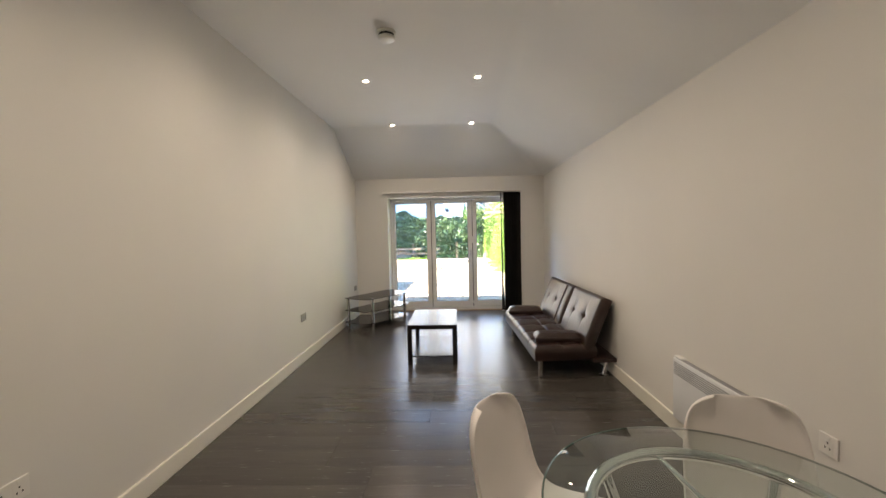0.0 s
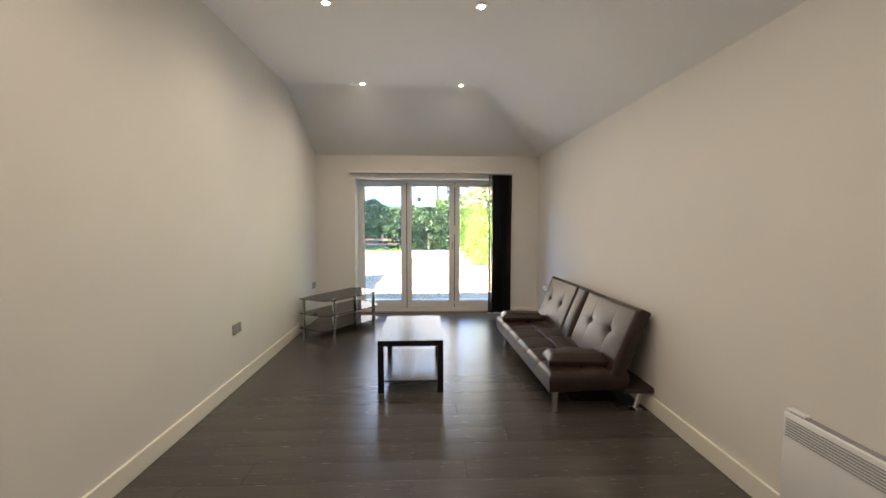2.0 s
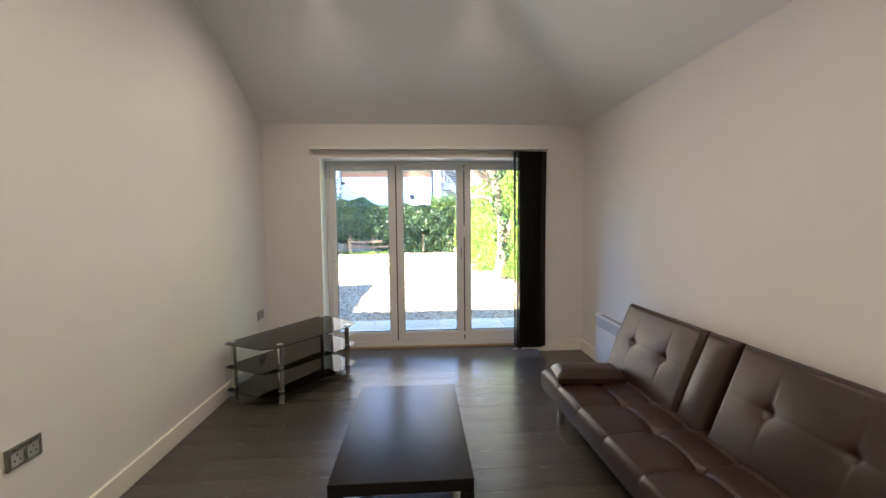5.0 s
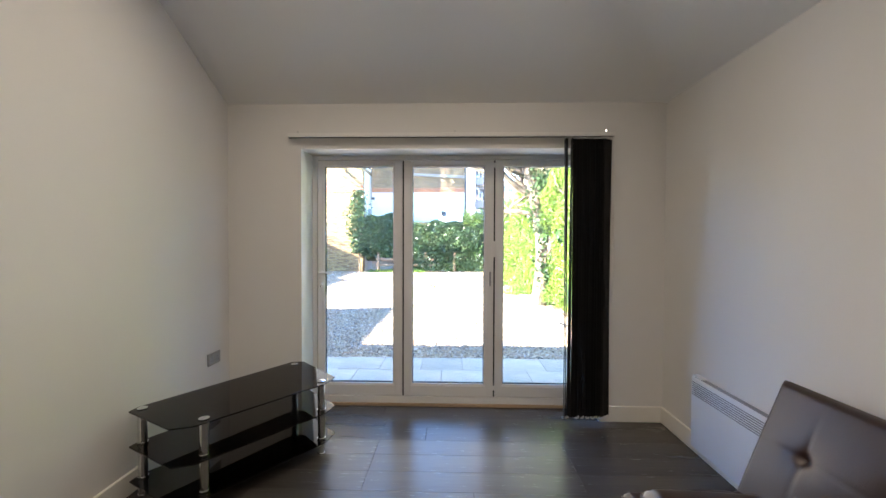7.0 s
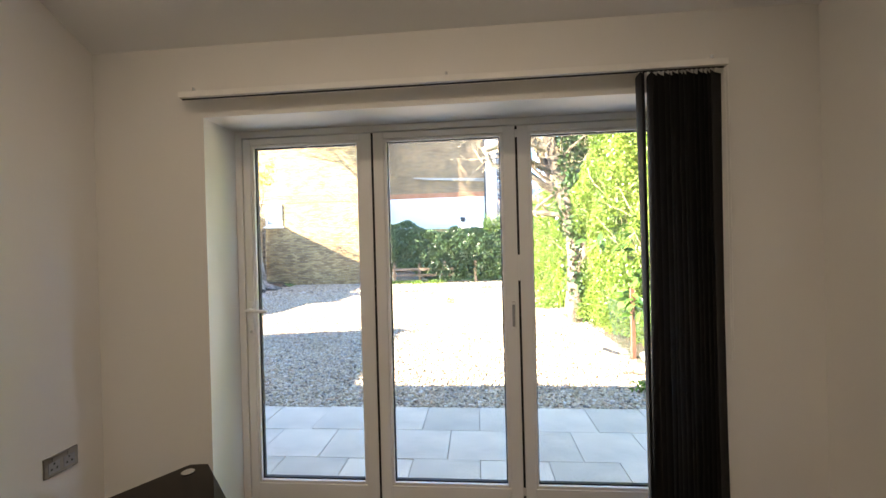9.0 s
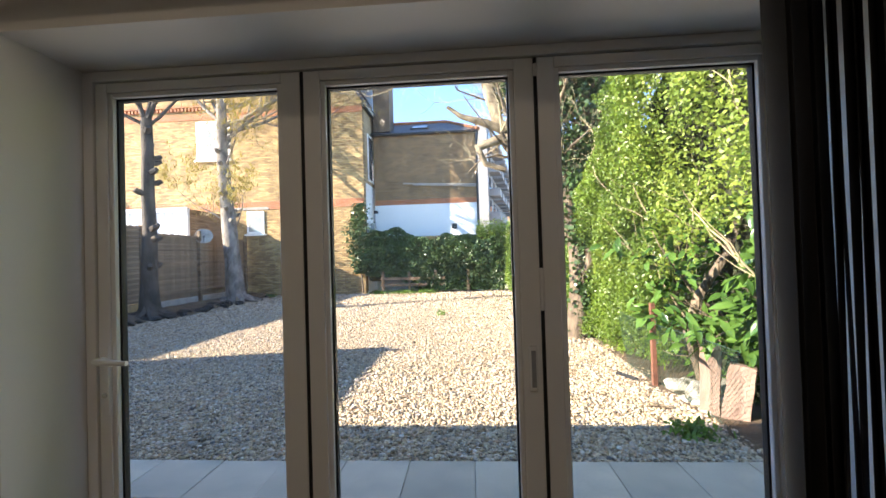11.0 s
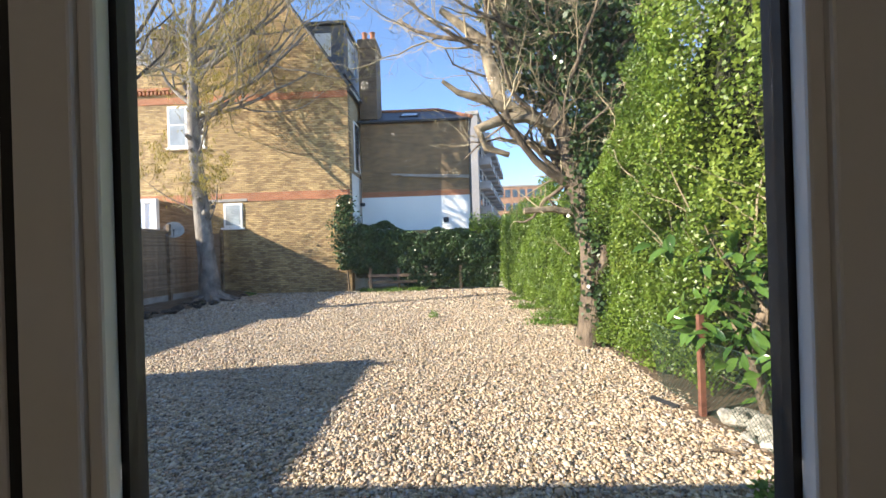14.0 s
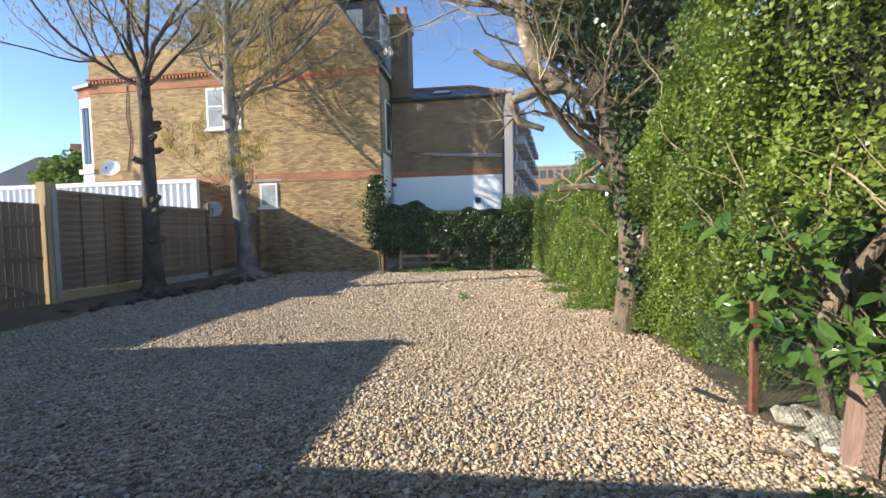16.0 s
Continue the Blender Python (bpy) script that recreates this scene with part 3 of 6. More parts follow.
def vertical_blind():
    v = thing("vertical_blind", 1.73, -0.05, 2.20, 0, "dark brown vertical blind drawn aside under a white headrail", "blind")
    part("headrail", box(-1.225, 1.245, -0.022, 0.022, 0.006, 0.036, 0.004), M_PLASTIC, v, "white aluminium headrail")
    part("track_slot", box(-1.22, 1.24, -0.006, 0.006, 0.0025, 0.0055), M_DARKSLOT, v)
    for x in (-1.15, 0.05, 1.18):
        br = part("bracket", box(x - 0.012, x + 0.012, -0.0, 0.0485, 0.0365, 0.048, 0.002), M_PLASTIC, v)
        part("clip", tube([(x, -0.012, 0.037), (x, -0.012, 0.052)], 0.007, 10), M_POLISH, br)
    random.seed(4)
    xs = [0.885, 0.897, 0.925] + [0.968 + 0.0195 * i for i in range(13)]
    for i, x in enumerate(xs):
        turn = random.uniform(76, 92) if i < 3 else random.uniform(28, 48)
        bm = bmesh.new()
        rows, cols = 14, 6
        bot = -2.115 + random.uniform(-0.006, 0.006)
        ph = random.uniform(0, 6)
        g = []
        for r in range(rows + 1):
            z = -0.012 + (bot + 0.012) * r / rows
            sw = 0.004 * math.sin(ph + 3 * r / rows)
            tw = radians(turn + 7 * math.sin(ph + 2.2 * r / rows))
            row = []
            for c in range(cols + 1):
                u = (c / cols - 0.5) * 0.089
                w = 0.006 * (1 - (2 * c / cols - 1) ** 2) + sw
                row.append(bm.verts.new((x + u * math.cos(tw) - w * math.sin(tw), u * math.sin(tw) + w * math.cos(tw), z)))
            g.append(row)
        for a, b in zip(g, g[1:]):
            for c in range(cols):
                bm.faces.new((a[c], a[c + 1], b[c + 1], b[c]))
        top = bmesh.ops.extrude_face_region(bm, geom=bm.faces[:])
        bmesh.ops.translate(bm, vec=(0.0012, 0, 0), verts=[q for q in top["geom"] if isinstance(q, bmesh.types.BMVert)])
        slat = part("slat", bm, M_BLIND, v, "", True)
        part("hanger", box(x - 0.004, x + 0.004, -0.003, 0.003, -0.012, 0.002), M_PLASTIC, slat)
        part("weight", box(x - 0.011, x + 0.011, -0.004, 0.004, bot - 0.016, bot + 0.002, 0.002), M_PLASTIC, slat, "pale hem weight")
    part("cord", tube([(1.236, -0.005, 0.004), (1.238, -0.004, -0.6), (1.240, 0.0, -1.25), (1.246, -0.002, -1.24), (1.247, -0.01, -0.5), (1.244, -0.012, 0.004)], 0.0022, 6), M_PLASTIC, v, "white control cord")


def lever_handle():
    h = thing("door_handle", 0.650, LEAF_Y0, 1.15, 0, "white lever handle with lock plate on the door stile", "door handle")
    part("plate", box(-0.014, 0.014, -0.008, -0.0005, -0.19, 0.045, 0.004), M_UPVC, h)
    part("lever", tube([(0, -0.009, 0), (0, -0.045, 0), (0.025, -0.052, 0), (0.115, -0.050, -0.004)], [0.010, 0.010, 0.010, 0.008], 10), M_UPVC, h, "", True)
    part("lock_cylinder", tube([(0, -0.0085, -0.12), (0, -0.013, -0.12)], 0.009, 12), M_CHROME, h, "chrome lock cylinder", True)


def flush_pull():
    h = thing("flush_pull", 2.078, LEAF_Y0, 1.13, 0, "slim white pull handle on the middle leaf", "door handle")
    part("plate", box(-0.013, 0.013, -0.010, -0.0005, -0.10, 0.045, 0.006, segments=3), M_UPVC, h)
    part("recess", box(-0.007, 0.007, -0.0115, -0.0102, -0.085, 0.030, 0.0003), M_LOUVRE, h)


def dining_table():
    t = thing("dining_table", 2.515, -6.24, FLOOR, 0, "round clear glass dining table on a chrome ring frame", "table")
    part("glass_top", lathe([(0.472, 0.742), (0.475, 0.744), (0.475, 0.750), (0.472, 0.752)], 72), M_CLEARTOP, t, "clear tempered glass disc", True)
    part("edge", ring(0.4755, 0.747, 0.0032, 96), M_EDGE, t, "green polished glass edge", True)
    part("ring", ring(0.345, 0.722, 0.019, 64), M_POLISH, t, "polished chrome ring under the glass", True)
    for k in range(4):
        a = radians(40 + 90 * k)
        c, s = math.cos(a), math.sin(a)
        part("leg", tube([(0.355 * c, 0.355 * s, 0.70), (0.22 * c, 0.22 * s, 0.40), (0.24 * c, 0.24 * s, 0.2), (0.36 * c, 0.36 * s, 0.0)], 0.017, 12), M_POLISH, t, "bent chrome leg", True)
    for k in (0, 1):
        a = radians(95 + 90 * k)
        part("cross_bar", tube([(0.345 * math.cos(a), 0.345 * math.sin(a), 0.715), (-0.345 * math.cos(a), -0.345 * math.sin(a), 0.715)], 0.009, 10), M_POLISH, t, "", True)


def ring(radius, z, r, sides):
    bm = bmesh.new()
    rings = []
    for k in range(sides):
        a = 2 * math.pi * k / sides
        rings.append([bm.verts.new(((radius + r * math.cos(b)) * math.cos(a), (radius + r * math.cos(b)) * math.sin(a), z + r * math.sin(b))) for b in [2 * math.pi * j / 12 for j in range(12)]])
    for k in range(sides):
        a, b = rings[k], rings[(k + 1) % sides]
        for j in range(12):
            bm.faces.new((a[j], b[j], b[(j + 1) % 12], a[(j + 1) % 12]))
    return bm


def shell_chair():
    """Moulded shell: one sheet that runs from the seat's front lip up into the backrest; faces -y."""
    t = thing("dining_chair", 0, 0, 0, 0, "white moulded plastic shell chair with wooden legs at the glass table", "chair", "chairs round the table")
    bm = bmesh.new()
    prof = [(-0.23, 0.425), (-0.20, 0.445), (-0.10, 0.44), (0.02, 0.43), (0.11, 0.435), (0.165, 0.465), (0.195, 0.52), (0.215, 0.60), (0.235, 0.69), (0.255, 0.77), (0.268, 0.815), (0.274, 0.832)]
    half = [0.20, 0.222, 0.232, 0.232, 0.225, 0.215, 0.208, 0.205, 0.200, 0.185, 0.150, 0.085]
    n = 14
    g = []
    for i, ((y, z), h) in enumerate(zip(prof, half)):
        row = []
        for k in range(n + 1):
            u = 2 * k / n - 1
            dish = u * u
            seat = max(0, 1 - i / 5)
            row.append(bm.verts.new((h * math.sin(u * math.pi / 2), y - 0.055 * dish * (1 - seat), z + 0.028 * dish * seat)))
        g.append(row)
    for a, b in zip(g, g[1:]):
        for k in range(n):
            bm.faces.new((a[k], a[k + 1], b[k + 1], b[k]))
    sh = part("shell", bm, M_SHELL, t, "white moulded seat and back", True)
    so = sh.modifiers.new("thick", "SOLIDIFY")
    so.thickness = 0.010
    su = sh.modifiers.new("soft", "SUBSURF")
    su.levels = su.render_levels = 2
    for sx in (-1, 1):
        for y0, y1 in ((-0.12, -0.20), (0.10, 0.20)):
            part("leg", tube([(sx * 0.13, y0, 0.418), (sx * 0.21, y1, 0.0)], [0.015, 0.011], 12), M_BEECH, t, "tapered beech leg", True)
    part("brace", tube([(-0.15, -0.14, 0.36), (0.15, -0.14, 0.36)], 0.006, 8), M_GASKET, t, "black metal brace", True)
    part("brace", tube([(-0.15, 0.125, 0.36), (0.15, 0.125, 0.36)], 0.006, 8), M_GASKET, t, "black metal brace", True)
    return t


coffee_table()
tv_stand()
sofa()
arm_pillow(2.85, -3.03, -3, "dark brown faux leather armrest cushion lying near the sofa's end")
arm_pillow(2.76, -1.60, -4, "dark brown faux leather armrest cushion nearer the window")
heater(-5.30, -4.40, 0.17, 0.60, "white wall-mounted panel heater with louvres near the dining table")
heater(-1.28, -0.47, 0.09, 0.545, "white wall-mounted panel heater with louvres beside the sofa")
socket_plate(0, -2.63, 0.545, 1, M_STEEL, "brushed steel double wall socket above the skirting")
socket_plate(0, -0.21, 0.545, 1, M_STEEL, "brushed steel double wall socket near the folding doors")
socket_plate(0, -5.74, 0.50, 1, M_PLASTIC, "white plastic double wall socket")
socket_plate(W, -5.53, 0.575, -1, M_PLASTIC, "white plastic single wall socket beside the dining table", 0.088, 1)
# includes the unseen added pair at y -6.3
for lx, ly in DOWNLIGHTS:
    downlight(lx, ly)
smoke_alarm()
vertical_blind()
lever_handle()
flush_pull()
dining_table()
chair = shell_chair()
chair.matrix_basis = pose(2.14, -5.86, FLOOR, 0, 0, 58)
copy_thing(chair, pose(2.83, -5.95, FLOOR, 0, 0, -12))

# floor planks laid across the room
def planks():
    random.seed(11)
    width, length = 0.192, 1.26
    made = {}
    y = BACK
    row = 0
    while y < 0.20:
        y1 = min(y + width, 0.226)
        if y < 0 < y1:
            y1 = 0.0
        xa, xb = (0.0, W) if y1 <= 0.001 else (OX0 + 0.003, OX1 - 0.003)
        x = xa - random.choice((0.0, 0.31, 0.63, 0.94))
        while x < xb:
            a, b = max(x, xa), min(x + length, xb)
            if b - a > 0.02:
                key = (round(b - a, 3), round(y1 - y, 3))
                m = pose(a, y, FLOOR)
                if key not in made:
                    made[key] = part("plank", box(0.0004, b - a - 0.0004, 0.0004, y1 - y - 0.0004, -0.0115, 0, 0.0008, segments=1), M_PLANK, floor)
                    made[key].matrix_basis = m
                else:
                    share("plank", made[key], floor, m)
            x += length
        y = y1
        row += 1


planks()
# ---------------------------------------------------------------- outdoor materials
M_GRAVELBED = mat("gravel_bed", (0.33, 0.26, 0.18), 0.9, var=0.45, scale=14, fine=45, bump=1.0, second=(0.52, 0.44, 0.33), depth=0.03)
M_PEBBLE = pebble_mat("pebbles")
M_SLAB = mat("sandstone_slab", (0.47, 0.42, 0.34), 0.8, var=0.14, scale=2.5, fine=60, bump=0.25, piece=0.16, second=(0.55, 0.48, 0.37), depth=0.006)
M_SAND = mat("sand_joint", (0.27, 0.24, 0.19), 0.95, var=0.2, fine=120, bump=0.4)
M_SOIL = mat("bare_soil", (0.12, 0.085, 0.055), 0.95, var=0.35, scale=5, fine=60, bump=0.8, depth=0.02)
M_BRICK = brick_mat("yellow_stock_brick", (0.57, 0.40, 0.18), (0.27, 0.17, 0.08), (0.18, 0.125, 0.07))
# darker brick of the chimney stacks
M_BRICK_DARK = brick_mat("dark_brick", (0.17, 0.115, 0.07), (0.10, 0.07, 0.05), (0.16, 0.13, 0.10))
M_BRICK_EXT = brick_mat("brown_stock_brick", (0.30, 0.185, 0.085), (0.19, 0.12, 0.065), (0.25, 0.20, 0.14))
M_REDBRICK = brick_mat("red_brick_band", (0.46, 0.17, 0.075), (0.38, 0.13, 0.06), (0.36, 0.24, 0.16))
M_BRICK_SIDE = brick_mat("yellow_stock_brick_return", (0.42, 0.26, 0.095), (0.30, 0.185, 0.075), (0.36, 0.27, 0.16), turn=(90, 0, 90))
M_RENDER = mat("white_masonry_paint", (0.78, 0.78, 0.76), 0.8, var=0.05, scale=1, fine=40, bump=0.2)
M_SLATE = mat("grey_slate", (0.075, 0.08, 0.095), 0.55, var=0.25, scale=2, fine=30, bump=0.3, piece=0.15)
M_WHITEWOOD = mat("white_window_paint", (0.78, 0.77, 0.74), 0.45, var=0.03, bump=0.05)
M_DARKPANE = mat("house_window_glass", (0.06, 0.075, 0.09), 0.06, var=0.3, scale=1.5, fine=4, bump=0.0, spec=0.8)
M_PALEPANE = mat("curtained_glass", (0.34, 0.36, 0.36), 0.08, var=0.25, scale=2, fine=6, bump=0.0, spec=0.8)
M_PIPE = mat("black_iron_pipe", (0.03, 0.03, 0.032), 0.5, var=0.2)
M_TERRACOTTA = mat("terracotta", (0.40, 0.16, 0.08), 0.8, var=0.2)
M_FENCE = mat("brown_fence_timber", (0.156, 0.101, 0.061), 0.85, var=0.30, scale=3, fine=26, bump=0.5, stretch=(1, 0.5, 5), piece=0.16, second=(0.26, 0.18, 0.115), depth=0.006)
M_GATEWOOD = mat("weathered_gate_timber", (0.20, 0.14, 0.09), 0.85, var=0.25, scale=3, fine=30, bump=0.4, stretch=(5, 5, 0.5), piece=0.14)
M_POSTWOOD = mat("treated_post_timber", (0.42, 0.29, 0.14), 0.8, var=0.22, scale=2, fine=30, bump=0.3, stretch=(5, 5, 0.4))
M_CONCRETE = mat("concrete", (0.34, 0.32, 0.29), 0.9, var=0.18, scale=3, fine=50, bump=0.4)
M_CONTAINER = mat("white_container_paint", (0.72, 0.74, 0.78), 0.5, var=0.08, scale=1.5, fine=12, bump=0.05)
M_BARK = mat("grey_tree_bark", (0.135, 0.115, 0.10), 0.9, var=0.35, scale=5, fine=26, bump=1.0, stretch=(1, 1, 0.5), second=(0.25, 0.22, 0.19), depth=0.03)
M_DARKBARK = mat("dark_tree_bark", (0.032, 0.025, 0.020), 0.9, var=0.4, scale=5, fine=24, bump=1.0, stretch=(1, 1, 0.5), second=(0.085, 0.066, 0.052), depth=0.03)
M_BROWNBARK = mat("brown_tree_bark", (0.095, 0.068, 0.048), 0.9, var=0.4, scale=6, fine=30, bump=1.0, stretch=(1.5, 1.5, 0.5), second=(0.17, 0.13, 0.09), depth=0.03)
M_PALEBARK = mat("pale_gnarled_bark", (0.14, 0.108, 0.072), 0.9, var=0.4, scale=6, fine=35, bump=0.9, second=(0.28, 0.225, 0.15), depth=0.02)
M_TWIG = mat("pale_twig", (0.34, 0.275, 0.17), 0.85, var=0.3, scale=4, fine=30, bump=0.3)
M_RUST = mat("rusted_steel", (0.17, 0.072, 0.046), 0.8, var=0.35, scale=12, fine=80, bump=0.4)
M_DARKSTONE = mat("dark_rubble", (0.036, 0.032, 0.028), 0.95, var=0.4, scale=6, fine=40, bump=0.8)
M_WIRE = mat("green_fence_wire", (0.035, 0.075, 0.058), 0.5, var=0.2, bump=0)
M_ROCK = mat("pale_rubble_stone", (0.30, 0.285, 0.23), 0.9, var=0.3, scale=6, fine=40, bump=0.8, second=(0.47, 0.45, 0.40), depth=0.03)
M_PINKPOST = mat("weathered_pinkish_timber", (0.30, 0.20, 0.16), 0.9, var=0.25, scale=4, fine=30, bump=0.5, stretch=(3, 3, 0.5))
L_HEDGE = leaf_mat("privet_leaf", (0.060, 0.110, 0.018), (0.22, 0.33, 0.045))
L_BRIGHT = leaf_mat("spring_leaf", (0.10, 0.17, 0.026), (0.32, 0.40, 0.07))
L_IVY = leaf_mat("ivy_leaf", (0.022, 0.050, 0.018), (0.090, 0.155, 0.050), 0.36, 0.15)
L_LAUREL = leaf_mat("laurel_leaf", (0.030, 0.080, 0.020), (0.14, 0.26, 0.05), 0.18, 0.25)
L_CATKIN = leaf_mat("yellow_catkin", (0.24, 0.18, 0.04), (0.42, 0.34, 0.07), 0.7, 0.4)
# near-black green that stands in for the shade inside the hedges
L_CORE = mat("hedge_inner_shade", (0.030, 0.035, 0.014), 0.95, var=0.5, scale=6, fine=30, bump=1.0, depth=0.05)
L_WEED = leaf_mat("weed_leaf", (0.07, 0.15, 0.02), (0.20, 0.32, 0.05))
RNG = np.random.default_rng(7)

# ---------------------------------------------------------------- fast meshes of many small pieces
def many(name, verts, faces_per, faces, material, parent=None, smooth=False, label=""):
    """verts (n, k, 3) and the faces of one piece, repeated for all n pieces, in one mesh."""
    n, k = verts.shape[:2]
    f = np.asarray(faces, dtype=np.int32)
    side = f.shape[1]
    idx = (f[None] + (np.arange(n, dtype=np.int32) * k)[:, None, None]).reshape(-1)
    me = bpy.data.meshes.new(name)
    me.vertices.add(n * k)
    me.vertices.foreach_set("co", verts.astype(np.float32).reshape(-1))
    me.loops.add(len(idx))
    me.loops.foreach_set("vertex_index", idx)
    count = len(idx) // side
    me.polygons.add(count)
    me.polygons.foreach_set("loop_start", np.arange(0, len(idx), side, dtype=np.int32))
    me.update(calc_edges=True)
    me.materials.append(material)
    if smooth:
        me.shade_smooth()
    ob = new(name, me)
    if parent:
        ob.parent = parent
    return tagged(ob, label)


def leaves(name, at, length, width, material, parent, out=None, droop=0.3, label=""):
    """Folded leaves at the places given, turned at random, facing more or less along out."""
    n = len(at)
    d = RNG.normal(size=(n, 3))
    d[:, 2] -= droop
    d /= np.linalg.norm(d, axis=1)[:, None]
    nrm = RNG.normal(size=(n, 3)) * 0.8 + (np.asarray(out) if out is not None else np.array([0, 0, 0.6]))
    u = np.cross(d, nrm)
    u /= np.linalg.norm(u, axis=1)[:, None] + 1e-9
    w = np.cross(u, d)
    size = RNG.uniform(0.65, 1.3, n)[:, None]
    ln, wd = length * size, width * size
    v = np.stack([at - d * ln * 0.5, at + u * wd * 0.5 - w * wd * 0.12, at + d * ln * 0.5 - w * wd * 0.25, at - u * wd * 0.5 - w * wd * 0.12], 1)
    return many(name, v, 2, [(0, 1, 2), (0, 2, 3)], material, parent, label=label)


def bumpy(u, v, seed=0.0, scale=1.0):
    return (np.sin(u * 1.7 * scale + seed) * np.cos(v * 2.3 * scale + seed * 1.3) + 0.6 * np.sin(u * 4.1 * scale + v * 3.7 * scale + seed * 2.1) + 0.4 * np.cos(u * 8.3 * scale - v * 7.1 * scale + seed)) / 2.0


def tree_limbs(start, heading, radius, length, depth, rng, out, tips, spread=0.6, up=0.12, kids=3, shrink=0.68, wig=0.16, steps=5, thin=0.60):
    """Collects (points, radii) of a limb and its branches."""
    p, d = Vector(start), Vector(heading).normalized()
    pts, rad = [p.copy()], [radius]
    for i in range(steps):
        d = (d + Vector((rng.gauss(0, wig), rng.gauss(0, wig), rng.gauss(0, wig) + up * 0.3))).normalized()
        p = p + d * (length / steps)
        pts.append(p.copy())
        rad.append(max(0.0025, radius * (1 - 0.62 * (i + 1) / steps)))
    out.append((pts, rad))
    if depth == 0:
        tips.append(pts)
        return
    for k in range(kids):
        i = rng.randint(1, steps)
        side = Vector((rng.gauss(0, 1), rng.gauss(0, 1), rng.gauss(0, 0.7) + up)).normalized()
        nd = ((pts[i] - pts[i - 1]).normalized() * (1 - spread) + side * spread).normalized()
        tree_limbs(pts[i], nd, rad[i] * thin, length * shrink * rng.uniform(0.7, 1.15), depth - 1, rng, out, tips, spread, up, kids, shrink, wig * 1.15, steps if depth > 1 else 4, thin)


def limb_mesh(limbs, sides=5):
    bm = bmesh.new()
    for pts, rad in limbs:
        tube(pts, rad, sides if max(rad) > 0.012 else 3, bm, caps=False)
    return bm


# ---------------------------------------------------------------- ground
gb = bmesh.new()
for x0, x1, y0, y1 in ((-300, 300, OUT + 1.68, 600), (-300, -6.0, -300, OUT + 1.68), (3.70, 300, -300, OUT + 1.68), (-6.0, 3.70, -300, BACK - 0.3)):
    q = [gb.verts.new((x, y, GROUND - 0.012)) for x, y in ((x0, y0), (x1, y0), (x1, y1), (x0, y1))]
    gb.faces.new(q)
ground = structure("ground", gb, M_GRAVELBED, "gravelled yard ground of mixed brown and grey stones", "ground")

ICO = bmesh.new()
bmesh.ops.create_icosphere(ICO, subdivisions=1, radius=1.0)
ICO_V = np.array([v.co[:] for v in ICO.verts])
ICO_F = [tuple(v.index for v in f.verts) for f in ICO.faces]
ICO.free()


OCT_V = np.array([(1, 0, 0), (-1, 0, 0), (0, 1, 0), (0, -1, 0), (0, 0, 1), (0, 0, -1)], dtype=float)
OCT_F = [(0, 2, 4), (2, 1, 4), (1, 3, 4), (3, 0, 4), (2, 0, 5), (1, 2, 5), (3, 1, 5), (0, 3, 5)]


def pebbles(name, x0, x1, y0, y1, per_m2, size, far=False):
    pv, pf = (OCT_V, OCT_F) if far else (ICO_V, ICO_F)
    n = int((x1 - x0) * (y1 - y0) * per_m2)
    at = np.stack([RNG.uniform(x0, x1, n), RNG.uniform(y0, y1, n), np.full(n, GROUND - 0.006)], 1)
    at[:, 2] += RNG.uniform(-0.006, 0.012, n) + 0.008 * bumpy(at[:, 0] * 2, at[:, 1] * 2)
    s = np.stack([RNG.uniform(0.85, 1.3, n), RNG.uniform(0.7, 1.0, n), RNG.uniform(0.42, 0.70, n)], 1) * (size * RNG.lognormal(0, 0.38, n))[:, None]
    a, t = RNG.uniform(0, 6.283, n), RNG.normal(0, 0.24, n)
    v = pv[None] * (1 + RNG.normal(0, 0.10, (n, len(pv), 1))) * s[:, None]
    y, z = v[..., 1] * np.cos(t)[:, None] - v[..., 2] * np.sin(t)[:, None], v[..., 1] * np.sin(t)[:, None] + v[..., 2] * np.cos(t)[:, None]
    x = v[..., 0]
    v = np.stack([x * np.cos(a)[:, None] - y * np.sin(a)[:, None], x * np.sin(a)[:, None] + y * np.cos(a)[:, None], z], -1) + at[:, None]
    return tagged(many(name, v, 3, pf, M_PEBBLE, smooth=not far), "loose gravel of rounded brown, cream and grey pebbles", "gravel", kind="stuff")


pebbles("gravel", -4.5, 4.1, 2.04, 4.2, 3000, 0.0122)
pebbles("gravel", -6.9, 4.15, 4.2, 7.5, 1700, 0.0145, True)
pebbles("gravel", -7.0, 4.0, 7.5, 11.0, 950, 0.018, True)
pebbles("gravel", -7.0, 3.7, 11.0, 16.2, 330, 0.026, True)

# paving along the house
terrace = structure("pavement", box(-2.2, 4.6, OUT + 0.002, OUT + 1.69, GROUND - 0.2, GROUND + 0.004), M_SAND, "terrace of pale grey sandstone paving slabs", "pavement")
random.seed(3)
SLABS = {}
